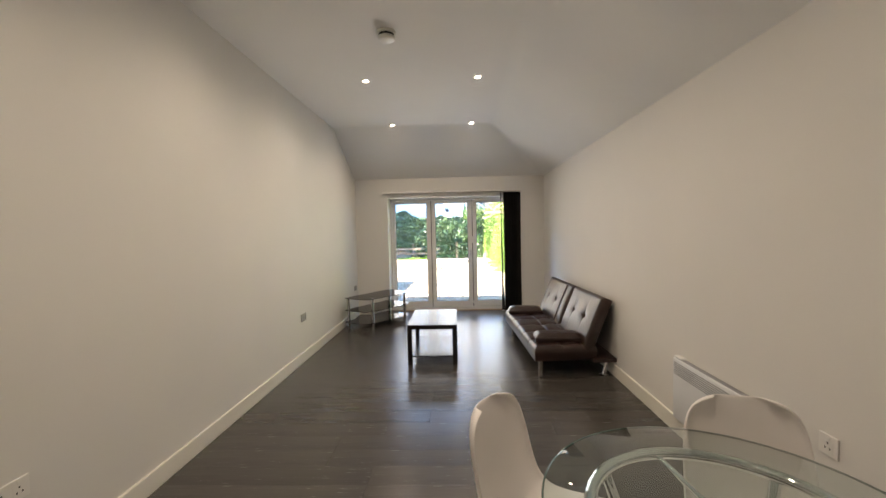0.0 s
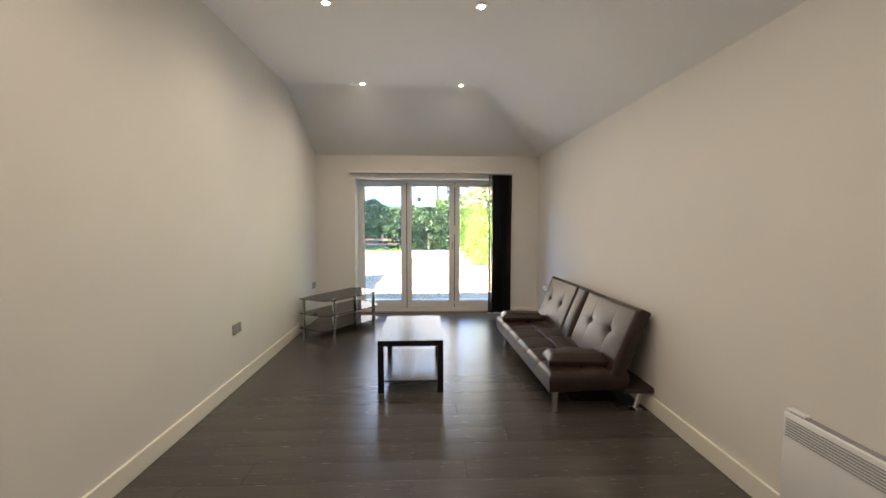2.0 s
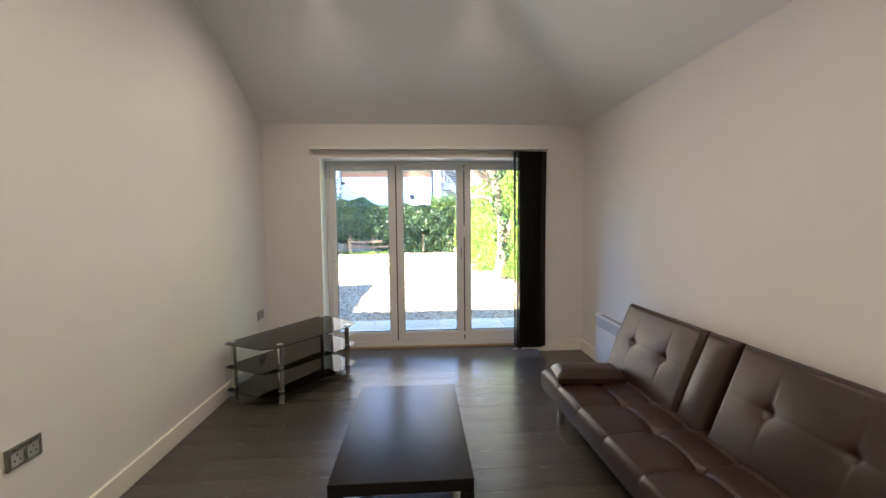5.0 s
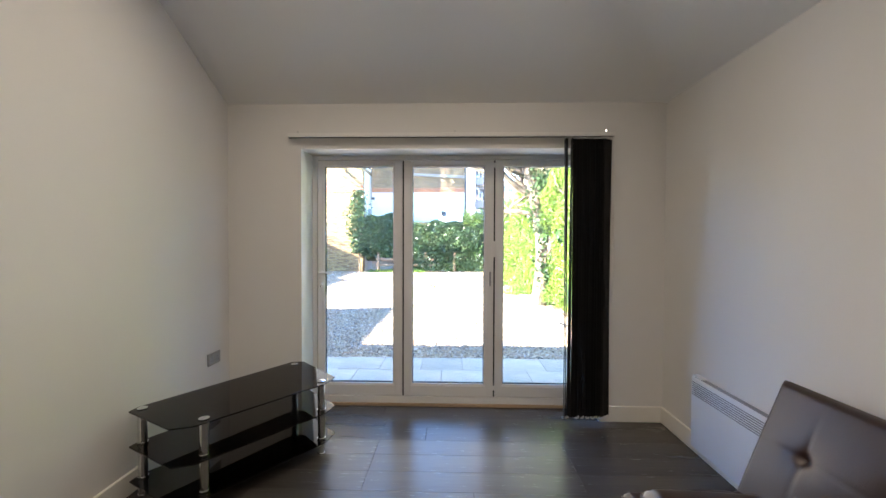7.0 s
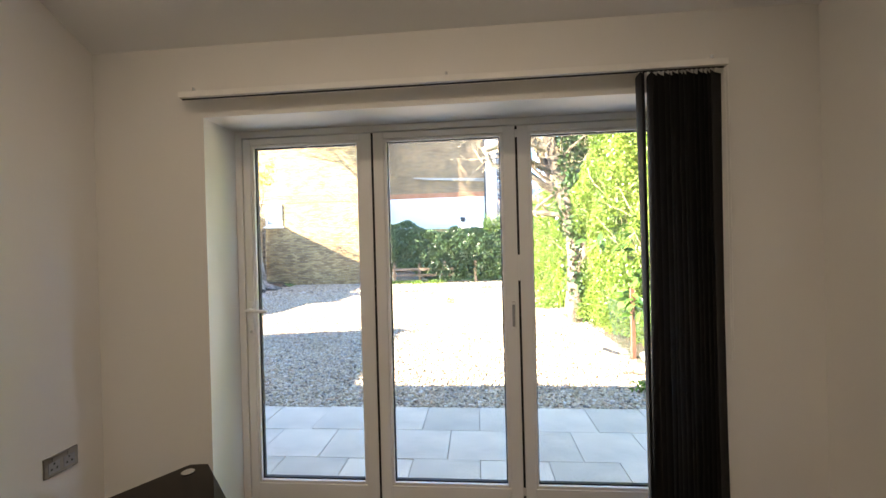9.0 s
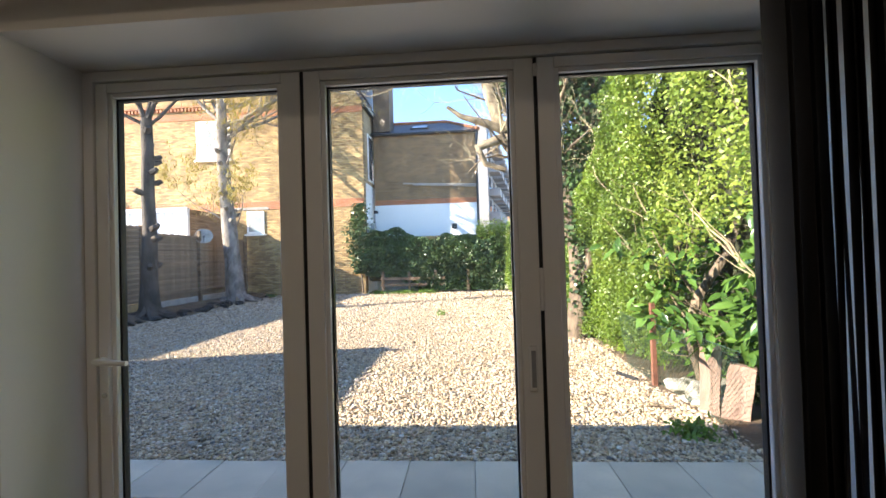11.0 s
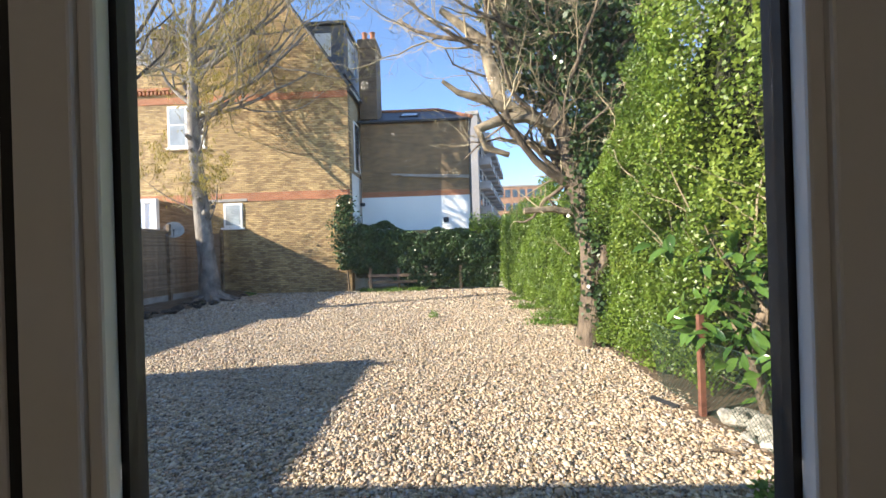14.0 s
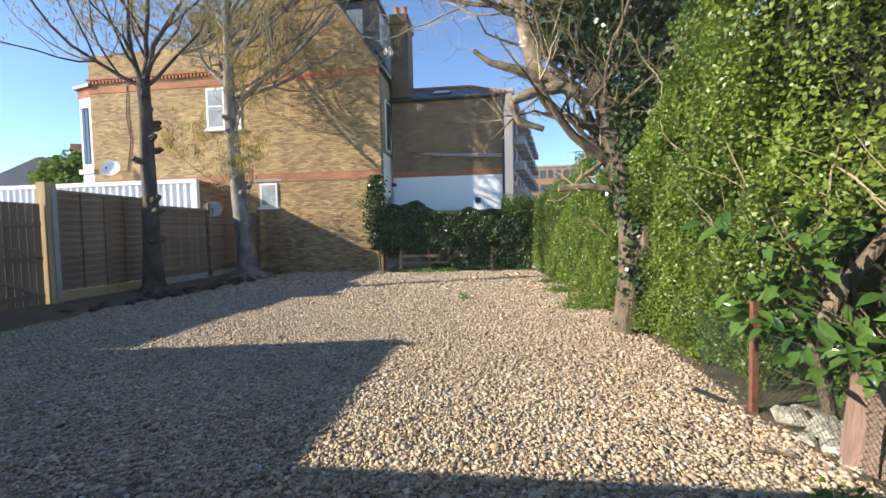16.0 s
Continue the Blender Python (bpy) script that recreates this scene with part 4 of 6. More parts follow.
for r, (ya, yb) in enumerate(((0.345, 0.585), (0.585, 1.065), (1.065, 1.535), (1.535, 2.03))):
    x = -2.2 + (0.16 if r % 2 else -0.08)
    while x < 4.5:
        wdt = 0.49
        if (r, "m") not in SLABS:
            SLABS[(r, "m")] = part("slab", box(0.003, wdt - 0.003, 0.003, yb - ya - 0.003, -0.030, 0, 0.004), M_SLAB, terrace)
            SLABS[(r, "m")].matrix_basis = pose(x, ya, GROUND + 0.012)
        else:
            share("slab", SLABS[(r, "m")], terrace, pose(x, ya, GROUND + 0.012 + random.uniform(-0.003, 0.003), random.uniform(-0.3, 0.3), random.uniform(-0.3, 0.3), 0))
        x += wdt

# ---------------------------------------------------------------- own house outside, unseen: wing wall, roof and side building placed to shade the yard
structure("wall_wing", box(-5.9, -0.252, 0.0, OUT, -0.3, 2.5), M_BRICK, "unseen yellow brick outer wall of the house wing", "wall")
# unseen block, its roofline sloped to cast the edge of the yard's shadow
side_building = structure("wall_side_building", prism([(-9.6, -0.3), (-5.70, -0.3), (-5.70, 2.92), (-9.6, 1.15)], -2.0, 3.55, axis="y"), M_BRICK, "unseen brick side building added beside the yard for its shadow", "wall")
# unseen bar, added for the thin spur at the shadow's corner
part("gutter", box(-5.699, -5.10, 3.36, 3.54, 2.64, 2.74, 0.01), M_PIPE, side_building, "unseen bar added to cast a thin spur of shadow")
rb = prism([(BACK - 0.6, 4.28), (-3.2, 4.28), (0.40, 2.56), (0.53, 2.50), (0.53, 2.62), (-3.2, 4.42), (BACK - 0.6, 4.42)], -6.2, 3.95, axis="x")
structure("roof", rb, M_SLATE, "grey slate roof over the house", "roof")

# ---------------------------------------------------------------- big house at the end of the yard
HX, HY = -2.67, 16.4


def sash(parent, x0, x1, z0, z1, y, pane, bars=True):
    w = part("window", box(x0, x1, y - 0.05, y + 0.06, z0, z1, 0.008), M_WHITEWOOD, parent, "white painted window frame")
    mx, mz = (x0 + x1) / 2, z0 + (z1 - z0) * 0.55
    panes = ((x0 + 0.09, mx - 0.04, z0 + 0.10, mz - 0.03), (x0 + 0.09, mx - 0.04, mz + 0.03, z1 - 0.09), (mx + 0.04, x1 - 0.09, z0 + 0.10, z1 - 0.09)) if bars else ((x0 + 0.09, x1 - 0.09, z0 + 0.10, z1 - 0.09),)
    for a, b, c, d in panes:
        part("pane", box(a, b, y - 0.054, y - 0.0505, c, d), pane, w, "window glass")
    part("window_sill", box(x0 - 0.08, x1 + 0.08, y - 0.14, y - 0.001, z0 - 0.09, z0 - 0.002, 0.01), M_WHITEWOOD, w)


def end_house():
    h = thing("house", HX, HY, GROUND, 0, "large yellow brick Victorian house with red brick bands and gable", "house")
    L, eave = -13.3, 8.35
    part("wall", prism([(L, 0), (0, 0), (0, eave + 0.25), (-3.05, 12.95), (-3.5, 12.95), (-7.6, 9.75), (L, 9.75)], 0.0, 0.35, axis="y"), M_BRICK, h, "yellow stock brick gable wall")
    part("band", box(L, 0, -0.015, -0.002, 3.86, 4.22), M_REDBRICK, h, "red brick band")
    part("band", box(L - 0.02, 0, -0.02, -0.002, 8.05, 8.32), M_REDBRICK, h, "red brick band under the eaves")
    part("cornice", box(L - 0.1, -7.2, -0.10, -0.004, 8.62, 8.72, 0.01), M_REDBRICK, h, "moulded brick cornice")
    dent = None
    for i in range(36):
        x = L + 0.05 + i * 0.17
        if dent is None:
            dent = part("dentil", box(0, 0.09, -0.09, -0.004, 8.46, 8.60), M_REDBRICK, h)
            dent.matrix_basis = pose(x, 0, 0)
        else:
            share("dentil", dent, h, pose(x, 0, 0))
    for (xa, za), (xb, zb) in (((0.12, eave + 0.10), (-3.1, 13.1)), ((-3.45, 13.1), (-7.7, 9.85))):
        part("verge", tube([(xa, -0.03, za), (xb, -0.03, zb)], 0.07, 6), M_SLATE, h, "dark roof verge")
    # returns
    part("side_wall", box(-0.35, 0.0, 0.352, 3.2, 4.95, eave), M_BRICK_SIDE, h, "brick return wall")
    part("side_wall_render", box(-0.35, 0.004, 0.352, 3.2, 0, 4.948), M_RENDER, h, "white painted lower return wall")
    w = part("window", box(0.0045, 0.05, 0.75, 1.75, 5.1, 7.3, 0.008), M_WHITEWOOD, h, "tall narrow sash window")
    part("pane", box(0.0505, 0.055, 0.85, 1.65, 5.2, 7.2), M_DARKPANE, w)
    part("gutter", tube([(0.10, -0.05, eave - 0.05), (0.10, 3.2, eave - 0.05)], 0.06, 8), M_PIPE, h)
    part("downpipe", tube([(0.07, 2.0, eave - 0.1), (0.07, 2.0, 0.0)], 0.045, 8), M_PIPE, h)
    part("roof", prism([(0.25, eave - 0.02), (0.25, eave + 0.08), (-3.2, 13.1), (-7.6, 9.9), (-7.6, 9.8), (-3.2, 13.0)], 0.36, 9.0, axis="y"), M_SLATE, h, "grey slate pitched roof")
    part("main_roof", prism([(-13.3, 9.0), (-7.6, 9.7), (-7.6, 9.8), (-10.2, 11.3), (-13.3, 9.76)], 1.6, 9.0, axis="y"), M_SLATE, h, "slate roof behind the parapet")
    d = part("dormer", box(-2.05, -0.30, 0.9, 3.4, 9.4, 11.55, 0.02), M_SLATE, h, "slate-hung dormer")
    part("dormer_roof", box(-2.15, -0.20, 0.8, 3.5, 11.56, 11.70, 0.02), M_PIPE, d)
    part("dormer_window", box(-0.295, -0.25, 1.4, 2.4, 9.9, 11.2), M_WHITEWOOD, d)
    part("dormer_window", box(-1.6, -0.9, 0.86, 0.896, 10.2, 11.2), M_WHITEWOOD, d)
    # chimneys
    for x, y, z0, z1, wx in ((0.12, 1.6, 7.6, 11.25, 0.40), (-9.8, 2.0, 9.5, 12.4, 0.45)):
        c = part("chimney", box(x, x + 2 * wx, y, y + 1.1, z0, z1 - 0.45), M_BRICK_DARK, h, "dark brick chimney stack")
        part("chimney_cap", box(x - 0.07, x + 2 * wx + 0.07, y - 0.07, y + 1.17, z1 - 0.449, z1 - 0.22, 0.02), M_BRICK_DARK, c)
        part("chimney_cap", box(x - 0.03, x + 2 * wx + 0.03, y - 0.03, y + 1.13, z1 - 0.219, z1, 0.02), M_BRICK_DARK, c)
        for k in range(2):
            pot = lathe([(0.15, 0), (0.12, 0.1), (0.11, 0.45), (0.14, 0.5), (0.13, 0.52)], 12)
            part("chimney_pot", pot, M_TERRACOTTA, c, "terracotta chimney pot", True).matrix_basis = pose(x + wx * (0.55 + 0.9 * k), y + 0.5, z1 + 0.001)
    # windows on the gable wall
    sash(h, -7.66, -6.08, 6.2, 7.95, 0.0, M_PALEPANE)
    sash(h, -5.36, -4.56, 2.78, 3.80, 0.0, M_PALEPANE, False)
    part("lintel", box(-6.2, -4.35, -0.03, -0.002, 3.86, 3.98, 0.006), M_CONCRETE, h, "pale stone lintel")
    part("cable", tube([(-11.4, -0.03, 8.3), (-11.5, -0.04, 7.0), (-11.35, -0.03, 5.9), (-11.6, -0.03, 4.6)], 0.02, 5), M_PIPE, h, "hanging black cable")
    # front bay at the far corner, white with red top
    bay = part("bay", prism([(L - 0.002, 0.02), (L - 0.80, 0.22), (L - 0.80, 3.2), (L - 0.002, 3.2)], 0.0, 7.95), M_RENDER, h, "white painted front bay")
    part("bay_band", prism([(L - 0.002, 0.0), (L - 0.85, 0.20), (L - 0.85, 3.2), (L - 0.002, 3.2)], 7.951, 8.35), M_REDBRICK, bay)
    part("bay_roof", prism([(L + 0.1, -0.15), (L - 1.0, 0.12), (L - 1.0, 3.2), (L + 0.1, 3.2)], 8.351, 8.50), M_SLATE, bay)
    part("bay_sill", prism([(L + 0.05, -0.08), (L - 0.95, 0.16), (L - 0.95, 3.2), (L + 0.05, 3.2)], 4.55, 4.75), M_WHITEWOOD, bay)
    for f0, f1 in ((0.25, 0.48), (0.54, 0.77)):
        pw = [(L - 0.80 * f, 0.02 + 0.20 * f) for f in (f0, f1)]
        nx, ny = -0.24, -0.97
        part("bay_window", prism([pw[0], pw[1], (pw[1][0] + nx * 0.04, pw[1][1] + ny * 0.04), (pw[0][0] + nx * 0.04, pw[0][1] + ny * 0.04)], 5.0, 7.5), M_DARKPANE, bay, "sash window pane")
    return h


def dish(name, x, y, z, r, yaw, tilt, label, wall=0.3):
    d = thing(name, x, y, z, yaw, label, "satellite dish")
    prof = [(0.01, 0.0)] + [(r * k / 6, 0.16 * r * (k / 6) ** 2) for k in range(1, 7)]
    bm = lathe(prof + [(r * 1.01, 0.16 * r + 0.01), (r * 0.5, 0.02 * r - 0.02), (0.01, -0.02)], 24)
    part("reflector", bm, M_CONTAINER if "white" in label else M_CONCRETE, d, "", True).matrix_basis = pose(0, 0, 0, 90 - tilt, 0, 0)
    part("arm", tube([(0, -0.02, -r * 0.8), (0, -r * 0.8, -r * 0.5), (0, -r * 1.0, -r * 0.1)], 0.012, 6), M_PIPE, d)
    part("receiver", box(-0.03, 0.03, -r * 1.1, -r * 0.95, -r * 0.14, 0.02, 0.01), M_PIPE, d)
    part("mount", tube([(0, 0.03, 0), (0, 0.12, -0.05), (0, wall, -0.05)], 0.02, 6), M_PIPE, d)


def extension():
    h = thing("house_extension", HX + 0.008, 18.4, GROUND, 0, "brown brick rear extension with white painted ground floor", "house")
    h.scale, h.location = (0.97, 0.97, 0.97), (-2.528, 17.85, GROUND)
    X = 5.02
    part("wall", box(0, X, 0, 0.3, 4.40, 7.6), M_BRICK_EXT, h, "brown stock brick upper wall")
    part("band", box(0, X, -0.012, 0.29, 4.15, 4.399), M_REDBRICK, h, "red brick band")
    part("ground_floor", box(0, X, -0.006, 0.3, 0, 4.149), M_RENDER, h, "white painted ground floor wall")
    part("side_wall", box(X - 0.3, X, 0.301, 7.0, 0, 7.6), M_BRICK_EXT, h)
    part("gutter", tube([(-0.0, -0.09, 7.6), (X + 0.1, -0.09, 7.6)], 0.07, 8), M_PIPE, h, "black gutter")
    part("downpipe", tube([(X + 0.02, -0.10, 7.55), (X + 0.02, -0.10, 0.0)], 0.055, 8), M_PIPE, h, "black downpipe")
    rf = part("roof", prism([(-0.2, 7.62), (X + 0.2, 7.62), (X - 1.35, 8.35), (1.6, 8.35), (-0.2, 8.30)], 0.0, 0.001, axis="y"), M_SLATE, h, "grey slate hipped roof")
    rf.data.clear_geometry()
    bm = bmesh.new()
    v = [bm.verts.new(p) for p in ((-0.2, -0.15, 7.63), (X + 0.15, -0.15, 7.63), (X - 1.5, 2.6, 8.95), (-0.2, 2.6, 8.95), (X + 0.15, 6.0, 7.63), (-0.2, 6.0, 7.63))]
    for f in ((0, 1, 2, 3), (1, 4, 2), (4, 5, 3, 2), (5, 0, 3), (0, 5, 4, 1)):
        bm.faces.new([v[i] for i in f])
    bm.to_mesh(rf.data)
    bm.free()
    part("hip_tiles", tube([(X + 0.15, -0.15, 7.68), (X - 1.5, 2.6, 9.0), (-0.2, 2.6, 9.0)], 0.09, 6), M_TERRACOTTA, rf, "red ridge and hip tiles")
    sk = part("skylight", box(1.75, 2.65, -0.02, 0.9, 0, 0.06, 0.01), M_PIPE, rf, "roof window")
    sk.matrix_basis = pose(0, 0.75, 8.07, 25.6, 0, 0)
    part("skylight_pane", box(1.83, 2.57, 0.06, 0.82, 0.0605, 0.066), M_PALEPANE, sk).matrix_basis = pose(0, 0, 0)
    for z in (4.98, 5.06):
        part("waste_pipe", tube([(1.9 - (z - 4.98) * 6, -0.08, z + 0.12), (X - 0.02, -0.08, z - 0.05)], 0.035, 6), M_CONCRETE, h, "pale waste pipe")
    part("vent", box(3.75, 4.0, -0.05, -0.007, 2.9, 3.15, 0.02), M_PIPE, h, "small black wall vent")
    gd = part("glazed_door", box(0.02, 0.07, -1.4, -0.5, 1.1, 3.3, 0.01), M_WHITEWOOD, h, "white glazed side door")
    part("pane", box(0.0705, 0.075, -1.3, -0.6, 1.9, 3.2), M_DARKPANE, gd)
    lamp = part("wall_lamp", box(0.06, 0.25, -0.6, -0.45, 3.7, 3.85, 0.02), M_PIPE, h, "small black outside lamp")


def city_block(name, x0, x1, y0, y1, z1, material, label, floors, cols, balcony=False, turn=0):
    b = thing(name, (x0 + x1) / 2, y0, GROUND, turn, label, "building")
    hw = (x1 - x0) / 2
    part("wall", box(-hw, hw, 0, y1 - y0, 0, z1), material, b)
    part("parapet", box(-hw - 0.15, hw + 0.15, -0.15, y1 - y0 + 0.15, z1 + 0.001, z1 + 0.4), M_CONCRETE, b)
    fh = z1 / floors
    win = None
    for f in range(1, floors):
        for c in range(cols):
            x = -hw + (c + 0.5) * 2 * hw / cols
            if win is None:
                win = part("window", box(-0.55, 0.55, -0.06, -0.002, 0, 1.7), M_DARKPANE, b, "dark window")
                win.matrix_basis = pose(x, 0, f * fh + 0.7)
            else:
                share("window", win, b, pose(x, 0, f * fh + 0.7))
    if balcony:
        bal = sw = None
        n = max(3, int((y1 - y0) / 4))
        for f in range(1, floors):
            for c in range(n):
                y = (c + 0.5) * (y1 - y0) / n
                if bal is None:
                    bal = part("balcony", box(0, 1.3, -1.2, 1.2, 0, 0.9, 0.05), M_GREYBLOCK, b, "grey balcony")
                    bal.matrix_basis = pose(hw + 0.002, y, f * fh)
                    sw = part("window", box(0.002, 0.05, -0.9, 0.9, 0, 1.4), M_DARKPANE, b)
                    sw.matrix_basis = pose(hw, y, f * fh + 1.0)
                else:
                    share("balcony", bal, b, pose(hw + 0.002, y, f * fh))
                    share("window", sw, b, pose(hw, y, f * fh + 1.0))


end_house()
extension()
dish("satellite_dish", -14.75, 16.05, 4.55, 0.36, 20, 20, "white satellite dish on the house wall", 0.34)
M_GREYBLOCK = mat("grey_cladding", (0.24, 0.23, 0.23), 0.7, var=0.1, scale=0.3, fine=3, bump=0.1)
M_ORANGEBLOCK = brick_mat("orange_brick", (0.44, 0.22, 0.12), (0.38, 0.18, 0.10), (0.40, 0.28, 0.20))
city_block("apartment_block", 3.1, 4.3, 46, 76, 16.9, M_GREYBLOCK, "grey modern apartment block with balconies behind the yard", 6, 0, True, -9.6)
city_block("brick_apartments", 9.0, 22.0, 90, 100, 15.0, M_ORANGEBLOCK, "orange brick apartment building far behind the yard", 5, 8)


def far_house():
    h = thing("far_house", -42, 34, GROUND, 20, "white rendered house with slate roof down the street", "house")
    part("wall", box(-5, 5, 0, 8, 0, 6.2), M_RENDER, h)
    part("band", box(-5.05, 5.05, -0.06, -0.002, 5.6, 6.1), M_REDBRICK, h)
    bm = bmesh.new()
    v = [bm.verts.new(p) for p in ((-5.4, -0.4, 6.21), (5.4, -0.4, 6.21), (5.4, 8.4, 6.21), (-5.4, 8.4, 6.21), (-2, 4, 10.2), (2, 4, 10.2))]
    for f in ((0, 1, 5, 4), (1, 2, 5), (2, 3, 4, 5), (3, 0, 4), (3, 2, 1, 0)):
        bm.faces.new([v[i] for i in f])
    part("roof", bm, M_SLATE, h)
    part("chimney", box(1.4, 2.4, 3.4, 4.6, 9.0, 11.6), M_REDBRICK, h)
    for x in (-3.2, 0.0, 3.2):
        w = part("window", box(x - 0.7, x + 0.7, -0.05, -0.002, 3.2, 5.0), M_WHITEWOOD, h)
        part("pane", box(x - 0.6, x + 0.6, -0.055, -0.051, 3.3, 4.9), M_DARKPANE, w)


far_house()
# ---------------------------------------------------------------- white container behind the fence
def container():
    c = thing("shipping_container", -9.2, 14.0, GROUND, 0, "white corrugated shipping container behind the fence", "container")
    n = 30
    top = 3.75
    out = []
    for i in range(n):
        x = -8.6 + i * 0.285
        out += [(x, 0.0), (x + 0.07, 0.06), (x + 0.14, 0.06), (x + 0.21, 0.0)]
    out += [(0, 0.0), (0, 2.2), (-8.6, 2.2)]
    part("side", prism(out, 0.1, top - 0.16), M_CONTAINER, c, "corrugated white steel side")
    part("top_rail", box(-8.7, 0.02, -0.03, 0.09, top - 0.159, top, 0.01), M_CONTAINER, c)
    part("corner_post", box(-0.02, 0.12, -0.03, 0.12, 0, top, 0.01), M_CONTAINER, c)
    # brown fence colour stands in for shade on the white steel end
    part("end", box(0.0005, 0.06, 0.125, 2.2, 0.1, top - 0.05), M_FENCE, c, "container end, its shade put into a brownish colour")
    part("roof", box(-8.6, 0, 0.095, 2.2, top - 0.155, top - 0.06), M_CONTAINER, c)


container()
# ---------------------------------------------------------------- fence, gate and raised bed on the shaded side
FX = -8.0


def fence_bay(y0, y1, top, label):
    f = thing("fence_panel", FX, y0, GROUND + 0.10, 0, label, "fence", "timber fence panels")
    ln = y1 - y0
    part("gravel_board", box(-0.03, 0.03, 0.0, ln, 0.0, 0.30, 0.006), M_POSTWOOD, f, "pale timber gravel board")
    part("post", box(-0.06, 0.06, ln - 0.10, ln, 0.301, top + 0.10, 0.008), M_FENCE, f)
    n = 14
    h = (top - 0.31) / n
    slat = None
    for i in range(n):
        if slat is None:
            slat = part("slat", box(-0.022, 0.012, 0.01, ln - 0.11, 0, h * 1.15, 0.003), M_FENCE, f)
            slat.matrix_basis = pose(0, 0, 0.305, 0, 5, 0)
        else:
            share("slat", slat, f, pose(0, 0, 0.305 + h * i, 0, 5, 0))
    k = max(2, int(ln / 0.55))
    bat = None
    for i in range(k + 1):
        y = 0.03 + (ln - 0.18) * i / k
        if bat is None:
            bat = part("batten", box(0.032, 0.062, -0.02, 0.02, 0.31, top, 0.004), M_FENCE, f)
            bat.matrix_basis = pose(0, y, 0)
        else:
            share("batten", bat, f, pose(0, y, 0))
    part("capping", box(-0.035, 0.065, 0.0, ln - 0.11, top + 0.026, top + 0.055, 0.004), M_FENCE, f)


def board_bay(y0, y1, top, label):
    f = thing("fence_panel", FX, y0, GROUND + 0.10, 0, label, "fence", "timber fence panels")
    ln = y1 - y0
    part("gravel_board", box(-0.03, 0.03, 0.0, ln, 0.0, 0.26, 0.006), M_CONCRETE, f)
    part("post", box(-0.05, 0.06, ln - 0.10, ln, 0.0, top + 0.18, 0.008), M_FENCE, f).matrix_basis = pose(0.0615, 0, 0)
    n = int(ln / 0.115)
    b = None
    for i in range(n):
        if b is None:
            b = part("slat", box(-0.012, 0.004, 0, 0.118, 0.262, top, 0.003), M_FENCE, f)
        else:
            share("slat", b, f, pose(0.004 * (i % 2), i * ln / n, 0))
    for z in (0.45, (0.26 + top) / 2 + 0.1, top - 0.12):
        part("rail", box(0.0095, 0.06, 0.0, ln - 0.10, z, z + 0.075, 0.006), M_FENCE, f)


def gate():
    g = thing("garden_gate", FX, 7.82, GROUND + 0.16, 0, "weathered timber ledged and braced garden gate, closed", "gate")
    n, wd, top = 12, 1.7, 2.22
    b = None
    for i in range(n):
        y = -wd + i * wd / n
        if b is None:
            b = part("board", box(-0.022, -0.0005, 0.003, wd / n - 0.003, 0, top, 0.004), M_GATEWOOD, g)
            b.matrix_basis = pose(0, y, 0)
        else:
            share("board", b, g, pose(0, y, 0))
    for z in (0.15, 0.95, 1.72):
        part("ledge", box(0.0, 0.035, -wd + 0.02, -0.02, z, z + 0.12, 0.005), M_GATEWOOD, g)
    for za, zb in ((0.27, 0.94), (1.08, 1.71)):
        part("brace", prism([(-wd + 0.1, zb), (-wd + 0.26, zb), (-0.1, za + 0.0), (-0.26, za)], 0.001, 0.034, axis="x"), M_GATEWOOD, g)
    part("latch", box(0.036, 0.055, -0.14, -0.03, 1.0, 1.05, 0.005), M_PIPE, g)


gate()
post = thing("gate_post", FX, 7.98, GROUND, 0, "thick square treated timber gate post", "post")
part("post", box(-0.12, 0.12, -0.13, 0.10, 0.0, 2.86, 0.012), M_POSTWOOD, post)
part("side_batten", box(0.121, 0.15, -0.03, 0.08, 0.25, 2.74, 0.006), M_CONCRETE, post, "pale side batten")
part("footing", box(-0.25, 0.45, -0.2, 0.25, -0.02, 0.10, 0.04), M_CONCRETE, post, "rough concrete footing")
fence_bay(8.09, 10.55, 2.56, "brown waney-lap timber fence panel with battens")
board_bay(10.56, 13.05, 2.44, "brown feather-edge board fence with rails")
board_bay(13.06, 16.05, 2.40, "brown feather-edge board fence near the house")
# unseen panel, added so that its shadow closes the lit gravel strip
fence_bay(3.56, 6.10, 2.08, "unseen brown waney-lap timber fence panel added beside the gate for its shadow")
dish("satellite_dish", -7.86, 13.15, 2.42, 0.30, 35, 25, "old grey satellite dish on the fence post", 0.10)


def rocks(name, spots, material, label, category="stone", group=""):
    random.seed(len(name) * 7 + len(spots))
    for x, y, z, r in spots:
        bm = bmesh.new()
        for _ in range(22):
            d = Vector((random.gauss(0, 1), random.gauss(0, 1), random.gauss(0, 1))).normalized() * random.uniform(0.75, 1.1)
            bm.verts.new((d.x * r * 1.25, d.y * r, d.z * r * 0.75))
        hull = bmesh.ops.convex_hull(bm, input=bm.verts[:])
        bmesh.ops.delete(bm, geom=[q for q in hull["geom_interior"] if isinstance(q, bmesh.types.BMVert)], context="VERTS")
        bmesh.ops.bevel(bm, geom=bm.edges[:], offset=r * 0.035, segments=1, profile=0.5, affect="EDGES")
        ob = obj(name, bm, material, False)
        ob.matrix_world = pose(x, y, z, 0, 0, random.uniform(0, 360))
        tagged(ob, label, category, group)


